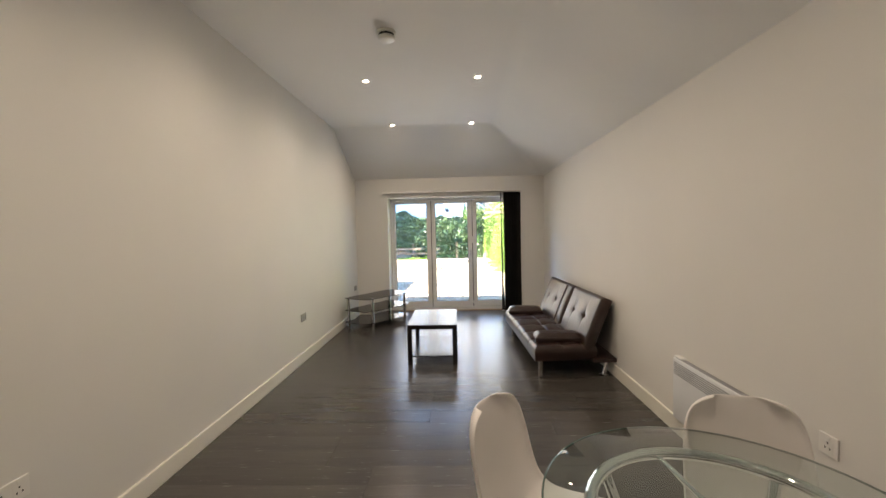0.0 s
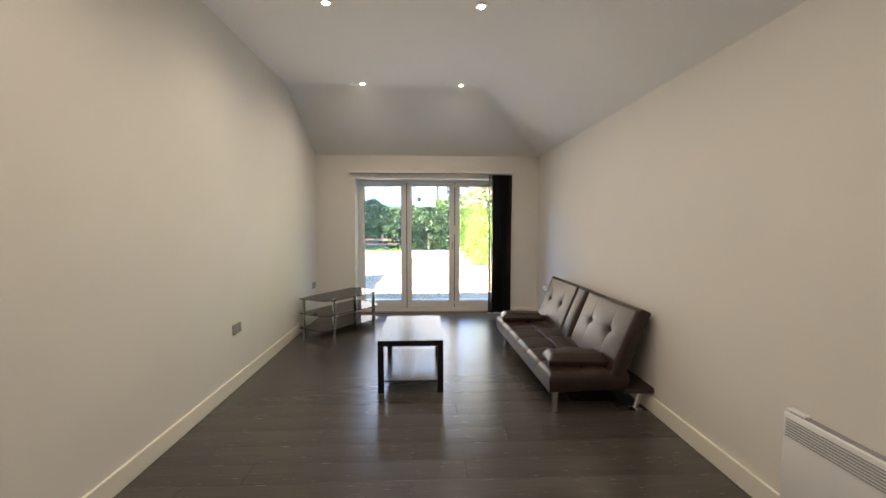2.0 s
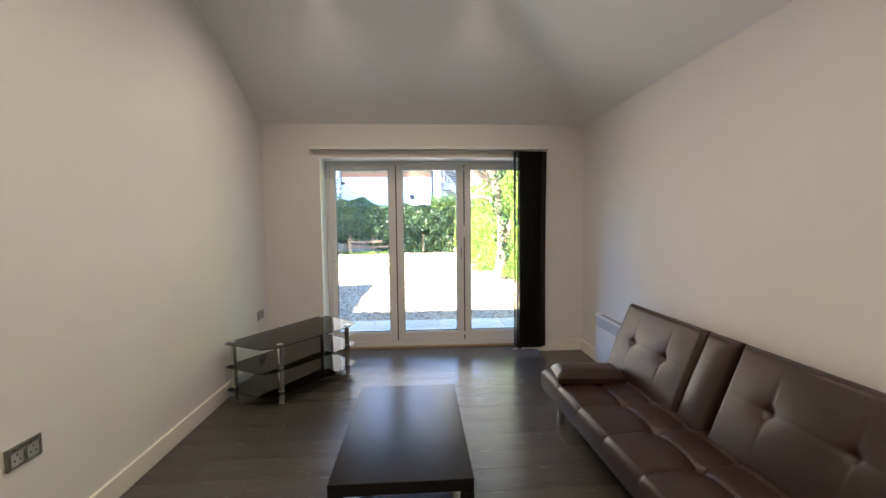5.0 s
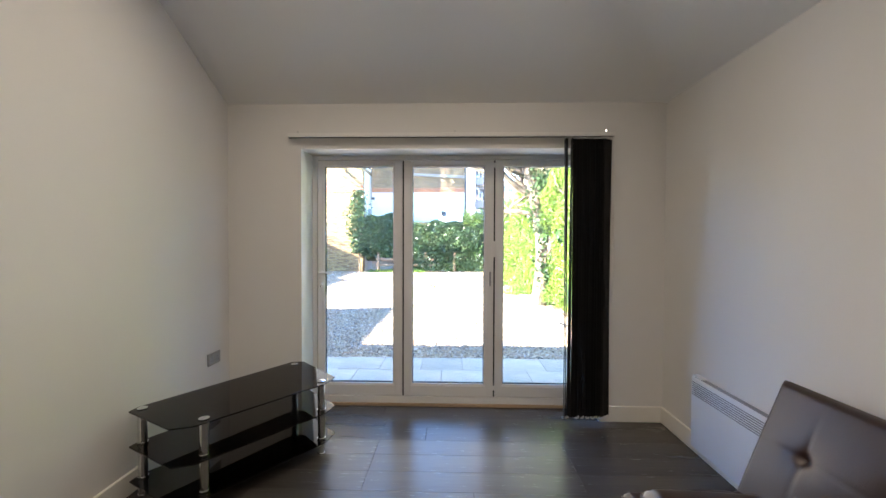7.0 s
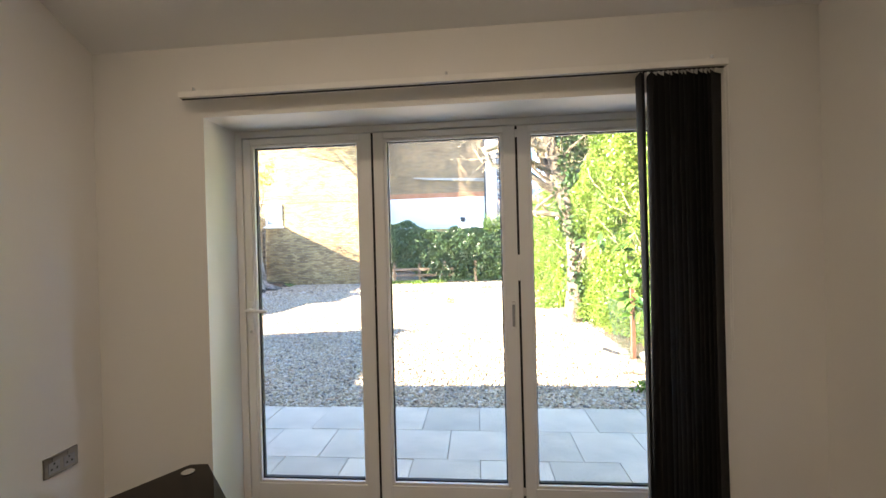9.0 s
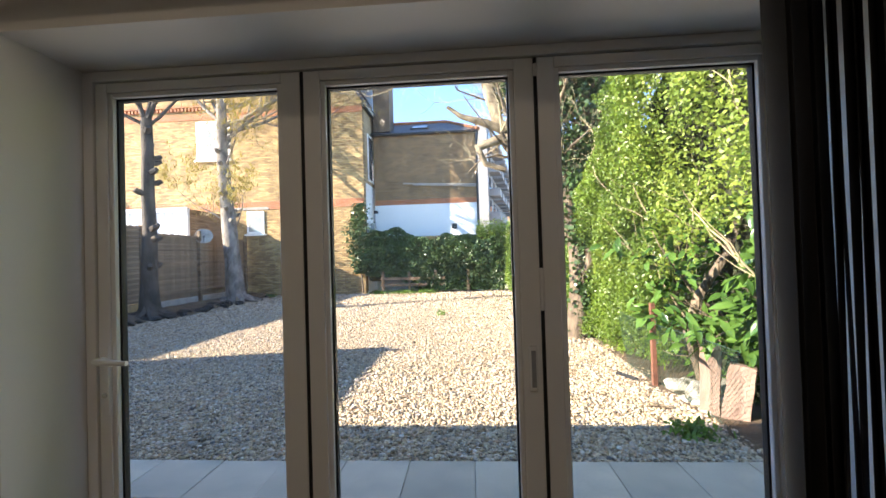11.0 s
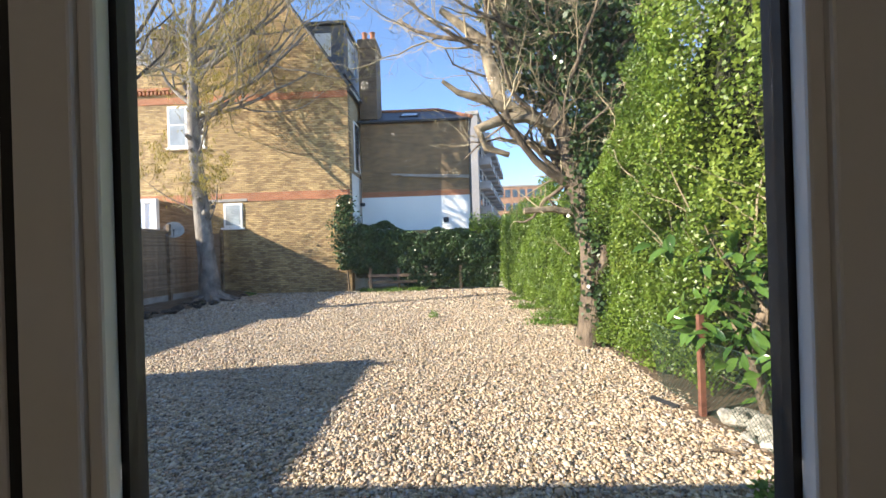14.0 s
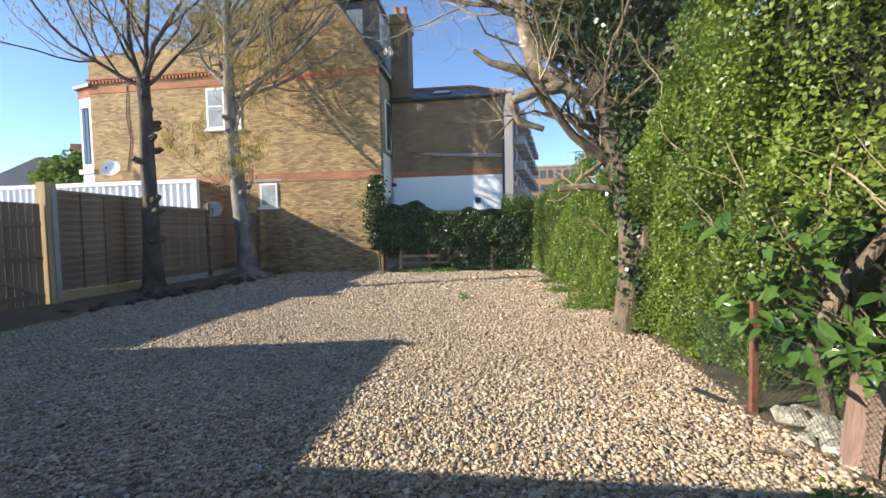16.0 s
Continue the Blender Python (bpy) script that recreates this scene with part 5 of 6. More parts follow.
# raised bed edge along the fence: soil bank with stones
def bank():
    bm = bmesh.new()
    ny, nx = 70, 10
    g = []
    for j in range(ny + 1):
        y = 5.6 + (16.3 - 5.6) * j / ny
        row = []
        for i in range(nx + 1):
            u = i / nx
            edge = -6.75 + 0.22 * math.sin(y * 1.3) + 0.12 * math.sin(y * 3.7)
            x = FX + (edge - FX) * u
            z = GROUND + 0.17 * (1 - u ** 3) - 0.02 * u + 0.03 * noise.noise((x * 3, y * 3, 0))
            row.append(bm.verts.new((x, y, z)))
        g.append(row)
    for a, b in zip(g, g[1:]):
        for i in range(nx):
            bm.faces.new((a[i], a[i + 1], b[i + 1], b[i]))
    structure("soil_bank", bm, M_SOIL, "low bank of bare dark soil along the fence", "soil")


bank()
random.seed(21)
rocks("edging_stone", [(-6.85 + random.uniform(-0.25, 0.15), 7.4 + i * 0.42, GROUND + 0.05, random.uniform(0.07, 0.16)) for i in range(21)], M_DARKSTONE, "rough dark edging stone along the soil bank", "stone", "edging stones")

random.seed(33)
rocks("dark_clod", [(-6.95 + random.uniform(-0.35, 0.55), 9.5 + i * 0.22, GROUND + 0.06, random.uniform(0.06, 0.19)) for i in range(20)], M_DARKSTONE, "dark clod of earth and root beside the bare trees", "stone", "dark clods")

# ---------------------------------------------------------------- bare trees by the fence
def street_tree(x, y, trunk, fork_z, arms, seed, label, bark, catkins, levels=3, up=0.35):
    t = thing("tree", x, y, GROUND, 0, label, "tree", "bare trees by the fence")
    rng = random.Random(seed)
    base = [(0, 0, -0.05)] + trunk
    radii = [trunk_r for trunk_r in np.interp([p[2] for p in base], [0, 0.25, 0.8, fork_z, fork_z + 6], arms["radius"])]
    random.seed(seed)
    part("trunk", tube(base, radii, 14, wobble=0.07), bark, t, "", True)
    # root flare, old pruning stubs
    fl = bmesh.new()
    for k in range(7):
        a = k * 0.9 + rng.uniform(-0.2, 0.2)
        r0 = arms["radius"][1]
        tube([(0.3 * r0 * math.cos(a), 0.3 * r0 * math.sin(a), 0.42), (r0 * 0.9 * math.cos(a), r0 * 0.9 * math.sin(a), 0.16), (r0 * (2.0 + rng.random()) * math.cos(a), r0 * 2.2 * math.sin(a), 0.02)], [r0 * 0.55, r0 * 0.42, 0.03], 7, fl)
    part("roots", fl, bark, t, "spreading root flare", True)
    st = bmesh.new()
    for k in range(arms["stubs"]):
        i = rng.uniform(0.25, 0.95) * fork_z
        px = float(np.interp(i, [p[2] for p in base], [p[0] for p in base]))
        py = float(np.interp(i, [p[2] for p in base], [p[1] for p in base]))
        rr = float(np.interp(i, [0, 0.25, 0.8, fork_z, fork_z + 6], arms["radius"]))
        a = rng.uniform(0, 6.28)
        tube([(px, py, i), (px + (rr + 0.07) * math.cos(a), py + (rr + 0.07) * math.sin(a), i + 0.04), (px + (rr + 0.17) * math.cos(a), py + (rr + 0.17) * math.sin(a), i + 0.10)], [0.10, 0.085, 0.06], 7, st)
    part("stubs", st, bark, t, "knobbly pruned stubs", True)
    limbs, tips = [], []
    for (start, head, r, ln) in arms["limbs"]:
        tree_limbs(start, head, r, ln, levels, rng, limbs, tips, 0.55, up, arms.get("kids", 4), 0.66, 0.11, 6)
    clear = 16.15 - y      # nothing grows into the house wall
    limbs = [q for q in limbs if max(p.y for p in q[0]) < clear or q[1][0] > 0.06]
    tips = [q for q in tips if max(p.y for p in q) < clear]
    part("limbs", limb_mesh([q for q in limbs if q[1][0] > 0.022], 7), bark, t, "", True)
    part("twigs", limb_mesh([q for q in limbs if q[1][0] <= 0.022], 4), M_TWIG, t, "fine bare twigs")
    if catkins:
        pts = []
        for tp in tips:
            for _ in range(catkins):
                i = rng.randint(1, len(tp) - 1)
                pts.append(tp[i] + Vector((rng.gauss(0, 0.05), rng.gauss(0, 0.05), -0.05 + rng.gauss(0, 0.04))))
        leaves("catkins", np.array(pts), 0.14, 0.03, L_CATKIN, t, droop=2.5, label="hanging yellow catkins and buds")
    return t


street_tree(-7.25, 9.9, [(0.0, 0, 0.3), (-0.02, 0, 1.2), (0.02, 0, 2.5), (-0.03, 0.02, 3.6), (0.0, 0, 4.8), (-0.03, 0, 5.75)], 5.7,
            {"radius": [0.34, 0.28, 0.20, 0.14, 0.10], "stubs": 14,
             "limbs": [((-0.03, 0, 5.6), (-0.45, 0.1, 0.9), 0.075, 3.2), ((-0.03, 0, 5.6), (0.35, 0.2, 0.95), 0.075, 3.2), ((-0.03, 0, 5.7), (0.02, -0.1, 1), 0.07, 3.4),
                       ((-0.03, 0, 5.55), (-0.85, -0.2, 0.55), 0.055, 3.6), ((-0.03, 0, 5.5), (0.8, 0.1, 0.45), 0.05, 2.6)]}, 5,
            "dark-barked pollarded tree with bare branches by the fence", M_DARKBARK, 2, 4)
street_tree(-7.10, 13.9, [(-0.02, 0, 0.4), (-0.10, 0, 1.5), (-0.22, 0, 2.8), (-0.36, 0, 4.3), (-0.46, 0, 6.0), (-0.45, 0, 8.0), (-0.42, 0, 10.0)], 8.0,
            {"radius": [0.46, 0.36, 0.30, 0.17, 0.09], "stubs": 12, "kids": 5,
             "limbs": [((-0.45, 0, 6.2), (0.9, 0.15, 0.5), 0.085, 3.8), ((-0.46, 0, 7.0), (-0.8, 0.2, 0.5), 0.08, 3.4), ((-0.45, 0, 7.6), (0.75, -0.2, 0.6), 0.08, 4.2),
                       ((-0.44, 0, 8.6), (0.5, 0.3, 0.8), 0.07, 3.8), ((-0.43, 0, 9.2), (-0.5, -0.2, 0.8), 0.07, 3.2), ((-0.42, 0, 9.9), (0.1, 0, 1), 0.08, 3.0),
                       ((-0.45, 0, 6.8), (0.95, -0.1, 0.25), 0.08, 5.0), ((-0.44, 0, 8.2), (0.85, 0.1, 0.45), 0.08, 5.0), ((-0.43, 0, 9.4), (0.7, 0.0, 0.6), 0.07, 4.5), ((-0.45, 0, 7.8), (-0.9, -0.1, 0.4), 0.07, 4.0),
                       ((-0.45, 0.1, 6.6), (0.75, 0.42, 0.30), 0.075, 4.6), ((-0.45, 0.1, 7.4), (0.85, 0.30, 0.42), 0.08, 5.2), ((-0.44, 0.1, 8.4), (0.55, 0.45, 0.55), 0.08, 4.6), ((-0.44, 0.1, 9.0), (0.85, 0.25, 0.35), 0.075, 5.2),
                       ((-0.45, 0.1, 7.0), (-0.7, 0.45, 0.45), 0.07, 4.2), ((-0.46, 0.1, 6.0), (0.2, 0.55, 0.75), 0.07, 3.6), ((-0.44, 0.1, 8.8), (-0.6, 0.35, 0.6), 0.07, 4.0),
                       ((-0.40, 0, 5.2), (0.7, -0.3, 0.3), 0.04, 2.2), ((-0.25, 0, 3.1), (-0.7, -0.3, 0.5), 0.03, 1.9), ((-0.2, 0, 2.6), (0.6, -0.2, 0.75), 0.03, 1.7)]}, 9,
            "pale grey tree with bare twigs and yellow catkins", M_BARK, 8)

# ---------------------------------------------------------------- ivy-clad tree on the sunny side
def ivy_tree():
    t = thing("ivy_tree", 3.86, 6.6, GROUND, 0, "gnarled ivy-clad tree with cut limbs beside the hedge", "tree")
    rng = random.Random(14)
    random.seed(14)
    tr = [(0, 0, -0.05), (0.02, 0, 0.3), (0.05, 0, 0.9), (0.06, 0, 1.5), (0.02, 0.02, 2.1), (-0.06, 0.05, 2.7), (-0.10, 0.1, 3.4)]
    part("trunk", tube(tr, [0.25, 0.20, 0.175, 0.17, 0.19, 0.15, 0.12], 14, wobble=0.09), M_BROWNBARK, t, "brown furrowed trunk", True)
    limbs, tips = [], []
    arms = [((-0.6, -0.1, 3.6), (-0.75, -0.3, 0.6), 0.045, 1.5, 3), ((-1.5, -0.1, 4.8), (-0.8, -0.1, 0.45), 0.045, 2.0, 3), ((-1.5, -0.1, 4.6), (-0.3, -0.2, 0.9), 0.05, 2.0, 3), ((0.75, -0.3, 3.0), (0.8, -0.2, 0.5), 0.035, 1.6, 3), ((0.6, -0.3, 2.9), (0.2, -0.3, 0.95), 0.035, 1.6, 3),
            ((-0.6, -0.3, 4.8), (-0.9, -0.4, 0.25), 0.035, 2.2, 3), ((0.3, -0.3, 4.5), (0.9, -0.4, 0.2), 0.04, 2.4, 3), ((0.2, -0.4, 4.0), (0.8, -0.4, -0.05), 0.03, 1.8, 3), ((-0.3, -0.4, 4.2), (0.1, -0.6, 0.6), 0.03, 1.8, 3), ((0.4, -0.2, 5.0), (0.8, -0.5, 0.3), 0.04, 2.6, 3),
            ((0.02, 0, 2.0), (-0.28, 0.1, 0.95), 0.12, 2.6, 3), ((-0.05, 0, 2.5), (-0.9, -0.1, 0.35), 0.095, 1.9, 2), ((-0.1, 0, 3.0), (-0.95, 0.1, 0.12), 0.085, 1.6, 2),
            ((0.0, 0, 2.2), (0.15, 0.2, 1.0), 0.14, 3.4, 3), ((0.05, -0.05, 1.75), (0.75, -0.35, 0.75), 0.085, 1.7, 3), ((-0.1, 0.1, 3.3), (-0.4, 0.1, 0.95), 0.10, 2.8, 3),
            ((0.02, 0, 2.9), (0.6, 0.2, 0.85), 0.10, 2.8, 3), ((-0.02, 0, 2.1), (-1, -0.1, 0.02), 0.05, 0.7, 0), ((-0.3, 0, 4.2), (-0.9, -0.2, 0.5), 0.06, 2.6, 3), ((-0.4, 0, 4.6), (-1.0, 0.0, 0.45), 0.06, 3.2, 3), ((-0.3, 0, 5.2), (-0.8, 0.2, 0.6), 0.06, 3.2, 3), ((0.2, 0, 4.6), (0.3, -0.5, 0.8), 0.06, 2.4, 3), ((0, 0, 4.4), (-0.5, -0.4, 0.8), 0.06, 2.4, 3)]
    for start, head, r, ln, lv in arms:
        tree_limbs(start, head, r, ln, lv, rng, limbs, tips, 0.58, 0.28, 6, 0.6, 0.18, 6, 0.46)
    part("limbs", limb_mesh([q for q in limbs if q[1][0] > 0.02], 8), M_BROWNBARK, t, "", True)
    part("twigs", limb_mesh([q for q in limbs if q[1][0] <= 0.02], 4), M_TWIG, t, "tangle of pale bare twigs")
    for name, pts, rad in (("pale_limb", [(0.02, -0.05, 1.85), (0.12, -0.16, 2.2), (0.30, -0.22, 2.62), (0.58, -0.28, 2.88), (0.85, -0.32, 3.1)], [0.12, 0.10, 0.085, 0.07, 0.05]),
                           ("leaning_limb", [(-0.02, 0, 1.8), (-0.14, -0.04, 2.5), (-0.28, -0.06, 3.1), (-0.42, -0.08, 3.6), (-0.52, 0.0, 4.3), (-0.66, 0.1, 5.2)], [0.17, 0.16, 0.15, 0.14, 0.11, 0.08]),
                           ("crooked_limb", [(-0.40, -0.08, 3.50), (-0.95, -0.12, 3.72), (-1.35, -0.14, 3.70), (-1.75, -0.14, 3.55), (-1.62, -0.12, 3.25), (-1.25, -0.12, 3.12)], [0.10, 0.09, 0.09, 0.085, 0.06, 0.045]),
                           ("raised_limb", [(-0.95, -0.10, 3.72), (-1.35, -0.10, 4.0), (-1.50, -0.10, 4.55), (-1.62, -0.08, 5.0), (-2.3, 0.0, 5.6)], [0.10, 0.11, 0.12, 0.09, 0.05]),
                           ("forked_limb", [(-1.25, -0.12, 3.85), (-1.6, -0.2, 4.0), (-2.05, -0.25, 4.12), (-2.3, -0.28, 4.3)], [0.085, 0.075, 0.05, 0.03]),
                           ("sawn_limb", [(-0.06, -0.05, 2.12), (-0.60, -0.12, 2.22), (-1.05, -0.16, 2.20)], [0.06, 0.055, 0.05])):
        part(name, tube(pts, rad, 10, wobble=0.10), M_BROWNBARK if name == "leaning_limb" else M_PALEBARK, t, "pale gnarled limb", True)
    stump = part("cut_stub", tube([(0.12, -0.08, 1.05), (0.20, -0.20, 1.35), (0.20, -0.22, 1.62)], [0.10, 0.085, 0.08], 10, wobble=0.06), M_BROWNBARK, t, "sawn-off side stem", True)
    # ivy: on the stem's sunny foot, and a dark mass in the crown
    n = 3600
    z = RNG.uniform(0, 3.4, n)
    a = np.where(z < 1.7, RNG.normal(-0.35, 0.85, n), RNG.normal(-0.7, 1.3, n))
    r = 0.20 + 0.16 * np.clip(z - 1.7, 0, 1.2) + np.abs(RNG.normal(0, 0.07, n)) + 0.05 * bumpy(z * 2, a * 2)
    at = np.stack([0.06 + r * np.cos(a), r * np.sin(a) * 0.8, z], 1)
    blobs = [(0.1, 0.0, 4.1, 0.7, 0.6, 0.8), (-0.5, 0.1, 5.0, 1.0, 0.8, 0.9), (0.5, 0.1, 4.9, 0.9, 0.8, 1.0), (0.1, 0.0, 3.2, 0.45, 0.4, 0.7), (-0.5, 0.4, 6.0, 1.2, 1.0, 0.8), (0.7, 0.6, 6.0, 1.1, 0.9, 0.9)]
    cloud = [at]
    for cx, cy, cz, rx, ry, rz in blobs:
        k = int(5200 * rx * rz)
        d = RNG.normal(size=(k, 3))
        d /= np.linalg.norm(d, axis=1)[:, None]
        rad = RNG.uniform(0.45, 1.0, k) ** 0.5 * (1 + 0.25 * bumpy(d[:, 0] * 4, d[:, 2] * 4, cx))
        cloud.append(np.stack([cx + d[:, 0] * rad * rx, cy + d[:, 1] * rad * ry, cz + d[:, 2] * rad * rz], 1))
    leaves("ivy", np.concatenate(cloud), 0.085, 0.075, L_IVY, t, (0, -0.8, 0.4), 0.5, "dark glossy ivy")


ivy_tree()

# ---------------------------------------------------------------- hedges
def hedge_face(y, z):
    """x of the hedge's face beside the yard."""
    base = 4.13 - 0.055 * np.clip(y - 4, 0, 20) - 0.12 * np.exp(-(z / 0.6) ** 2) * np.clip(y - 4.2, 0, 1)
    return base + 0.06 * np.exp(-((z - 0.1) / 0.5) ** 2) - 0.12 * np.clip(z - 1.2, 0, 3) * np.exp(-((y - 3.2) / 1.6) ** 2) + (0.14 + 0.10 * np.clip(z - 0.8, 0, 1.5)) * bumpy(y, z, 1.0) + 0.07 * bumpy(y, z, 4.0, 3)


def hedge_top(y):
    return np.interp(y, [1.0, 3.5, 4.2, 5.0, 6.5, 9.0, 16.0], [6.5, 5.4, 4.4, 3.7, 3.3, 3.0, 2.5]) + 0.18 * np.sin(y * 2.1) + 0.14 * np.sin(y * 5.3)


def side_hedge():
    h = thing("hedge", 4.6, 9.0, GROUND, 0, "tall bright green evergreen hedge in sunlight", "hedge")
    off = np.array([4.6, 9.0, GROUND])
    def cloud(n, y0, y1, zlo, thick):
        y = RNG.uniform(y0, y1, n)
        z = zlo + (hedge_top(y) - zlo) * RNG.uniform(0, 1, n) ** 0.9
        x = hedge_face(y, z) + np.abs(RNG.normal(0, thick, n)) - 0.06
        return np.stack([x, y, z], 1) - off
    side = cloud(120000, 3.9, 9.0, 0.0, 0.18)
    side = side[bumpy(side[:, 1] * 2.2, side[:, 2] * 2.2, 2.0) + RNG.normal(0, 0.15, len(side)) > -0.45]
    leaves("leaves", side, 0.042, 0.024, L_HEDGE, h, (-0.6, -0.35, 0.5), 0.1)
    leaves("leaves", cloud(42000, 9.0, 16.0, 0.0, 0.2), 0.06, 0.03, L_HEDGE, h, (-0.9, -0.5, 0.5), 0.1)
    up = cloud(60000, 1.4, 6.0, 1.1, 0.34)
    up = up[(up[:, 1] + off[1] > 3.5) | (up[:, 2] > 1.75 + 0.25 * bumpy(up[:, 1] * 3, up[:, 0] * 3))]
    up = up[bumpy(up[:, 1] * 1.6, up[:, 2] * 1.6, 5.0) + RNG.normal(0, 0.12, len(up)) > -0.12]
    leaves("young_leaves", up, 0.052, 0.032, L_BRIGHT, h, (-0.5, -0.3, 0.6), 0.2, "bright young spring leaves")
    # dark backing sheet, the shade inside the hedge painted into its colour
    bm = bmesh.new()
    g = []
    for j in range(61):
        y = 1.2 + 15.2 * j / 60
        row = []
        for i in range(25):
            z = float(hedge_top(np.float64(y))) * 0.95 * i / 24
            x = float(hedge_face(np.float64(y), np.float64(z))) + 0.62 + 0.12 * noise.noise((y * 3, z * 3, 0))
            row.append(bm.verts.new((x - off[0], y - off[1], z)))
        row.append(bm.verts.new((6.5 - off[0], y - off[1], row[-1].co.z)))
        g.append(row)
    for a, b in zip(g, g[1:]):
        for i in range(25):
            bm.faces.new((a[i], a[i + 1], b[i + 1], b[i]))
    part("dark_backing", bm, L_CORE, h, "dark backing of the hedge's inside, shade put into its colour")
    rng = random.Random(3)
    st = []
    for _ in range(18):
        y = rng.uniform(2.2, 8)
        z = rng.uniform(0.1, 2.6)
        x = float(hedge_face(np.float64(y), np.float64(z)))
        tree_limbs((x + 0.3 - off[0], y - off[1], z), (-0.6, rng.gauss(0, 0.3), 0.9), 0.014, 0.9, 1, rng, st, [], 0.5, 0.3, 3, 0.6, 0.15, 5)
    part("stems", limb_mesh(st, 5), M_TWIG, h, "thin pale stems")


side_hedge()


def end_hedge():
    h = thing("hedge", 0.6, 16.6, GROUND, 0, "clipped dark ivy-covered hedge at the end of the yard", "hedge")
    n = 26000
    x = RNG.uniform(-3.3, 3.8, n)
    zt = 2.62 + 0.10 * np.sin(x * 2.3) + 0.08 * np.sin(x * 5.9)
    z = np.interp(x, [-3.3, -2.0, -0.9, 3.8], [0.75, 0.7, 0.1, 0.02]) + RNG.uniform(0, 1, n) * (zt - 0.3)
    z = np.minimum(z, zt + RNG.normal(0, 0.05, n))
    y = -0.35 + np.abs(RNG.normal(0, 0.14, n)) + 0.10 * bumpy(x, z, 2.0) + 0.25 * np.clip(z - 2.3, 0, 1)
    leaves("leaves", np.stack([x, y, z], 1), 0.10, 0.085, L_IVY, h, (0, -1, 0.5), 0.3)
    k = 3500
    leaves("young_leaves", np.stack([RNG.uniform(1.6, 3.9, k), RNG.uniform(-0.3, 0.2, k), RNG.normal(2.55, 0.22, k)], 1), 0.09, 0.05, L_HEDGE, h, (0, -1, 0.5), 0.2, "lighter new growth on top")
    # dark block behind the leaves, coloured as the shade inside
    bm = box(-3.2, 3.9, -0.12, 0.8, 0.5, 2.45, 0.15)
    part("dark_backing", bm, L_CORE, h, "dark backing of the hedge's inside, shade put into its colour")
    random.seed(8)
    for x in (-2.5, -1.35, -0.2, 1.2, 2.6):
        part("post", box(x - 0.06, x + 0.06, -0.32, -0.20, 0, 0.95, 0.01), M_GATEWOOD, h, "weathered post")
    for z in (0.28, 0.55):
        part("rail", box(-2.6, 0.2, -0.345, -0.322, z, z + 0.12, 0.006), M_FENCE, h, "low timber rail")


end_hedge()
n = 2300
z = RNG.uniform(0.9, 3.95, n)
x = -2.78 + RNG.normal(-0.12, 0.20, n) * np.interp(z, [0.9, 2.5, 3.95], [0.7, 1.5, 0.7])
climber = thing("climbing_ivy", -2.85, 16.3, GROUND, 0, "dark ivy climbing the house corner", "ivy")
leaves("leaves", np.stack([x + 2.85, -0.05 - np.abs(RNG.normal(0, 0.08, n)), z], 1), 0.10, 0.09, L_IVY, climber, (0, -1, 0.4))
part("stem", tube([(0.05, 0.03, 0), (0.0, 0.0, 1.2), (-0.08, 0.02, 2.6), (0.0, 0.02, 3.9)], [0.04, 0.035, 0.025, 0.01], 6), M_BROWNBARK, climber)

# far tree and greenery behind
def far_tree(x, y, h, r, seed, label):
    t = thing("far_tree", x, y, GROUND, 0, label, "tree")
    rng = random.Random(seed)
    limbs, tips = [], []
    tree_limbs((0, 0, 0), (0, 0, 1), 0.25, h * 0.6, 2, rng, limbs, tips, 0.6, 0.3, 4)
    part("trunk", limb_mesh(limbs, 6), M_BARK, t)
    k = 7000
    d = RNG.normal(size=(k, 3))
    d /= np.linalg.norm(d, axis=1)[:, None]
    rad = RNG.uniform(0.3, 1, k) ** 0.4 * (1 + 0.3 * bumpy(d[:, 0] * 4, d[:, 2] * 5, seed))
    leaves("crown", np.stack([d[:, 0] * rad * r, d[:, 1] * rad * r, h - r * 0.9 + d[:, 2] * rad * r * 0.9], 1), 0.34, 0.2, L_HEDGE, t)


far_tree(-26.5, 25.0, 7.4, 2.3, 4, "round green tree beyond the house")

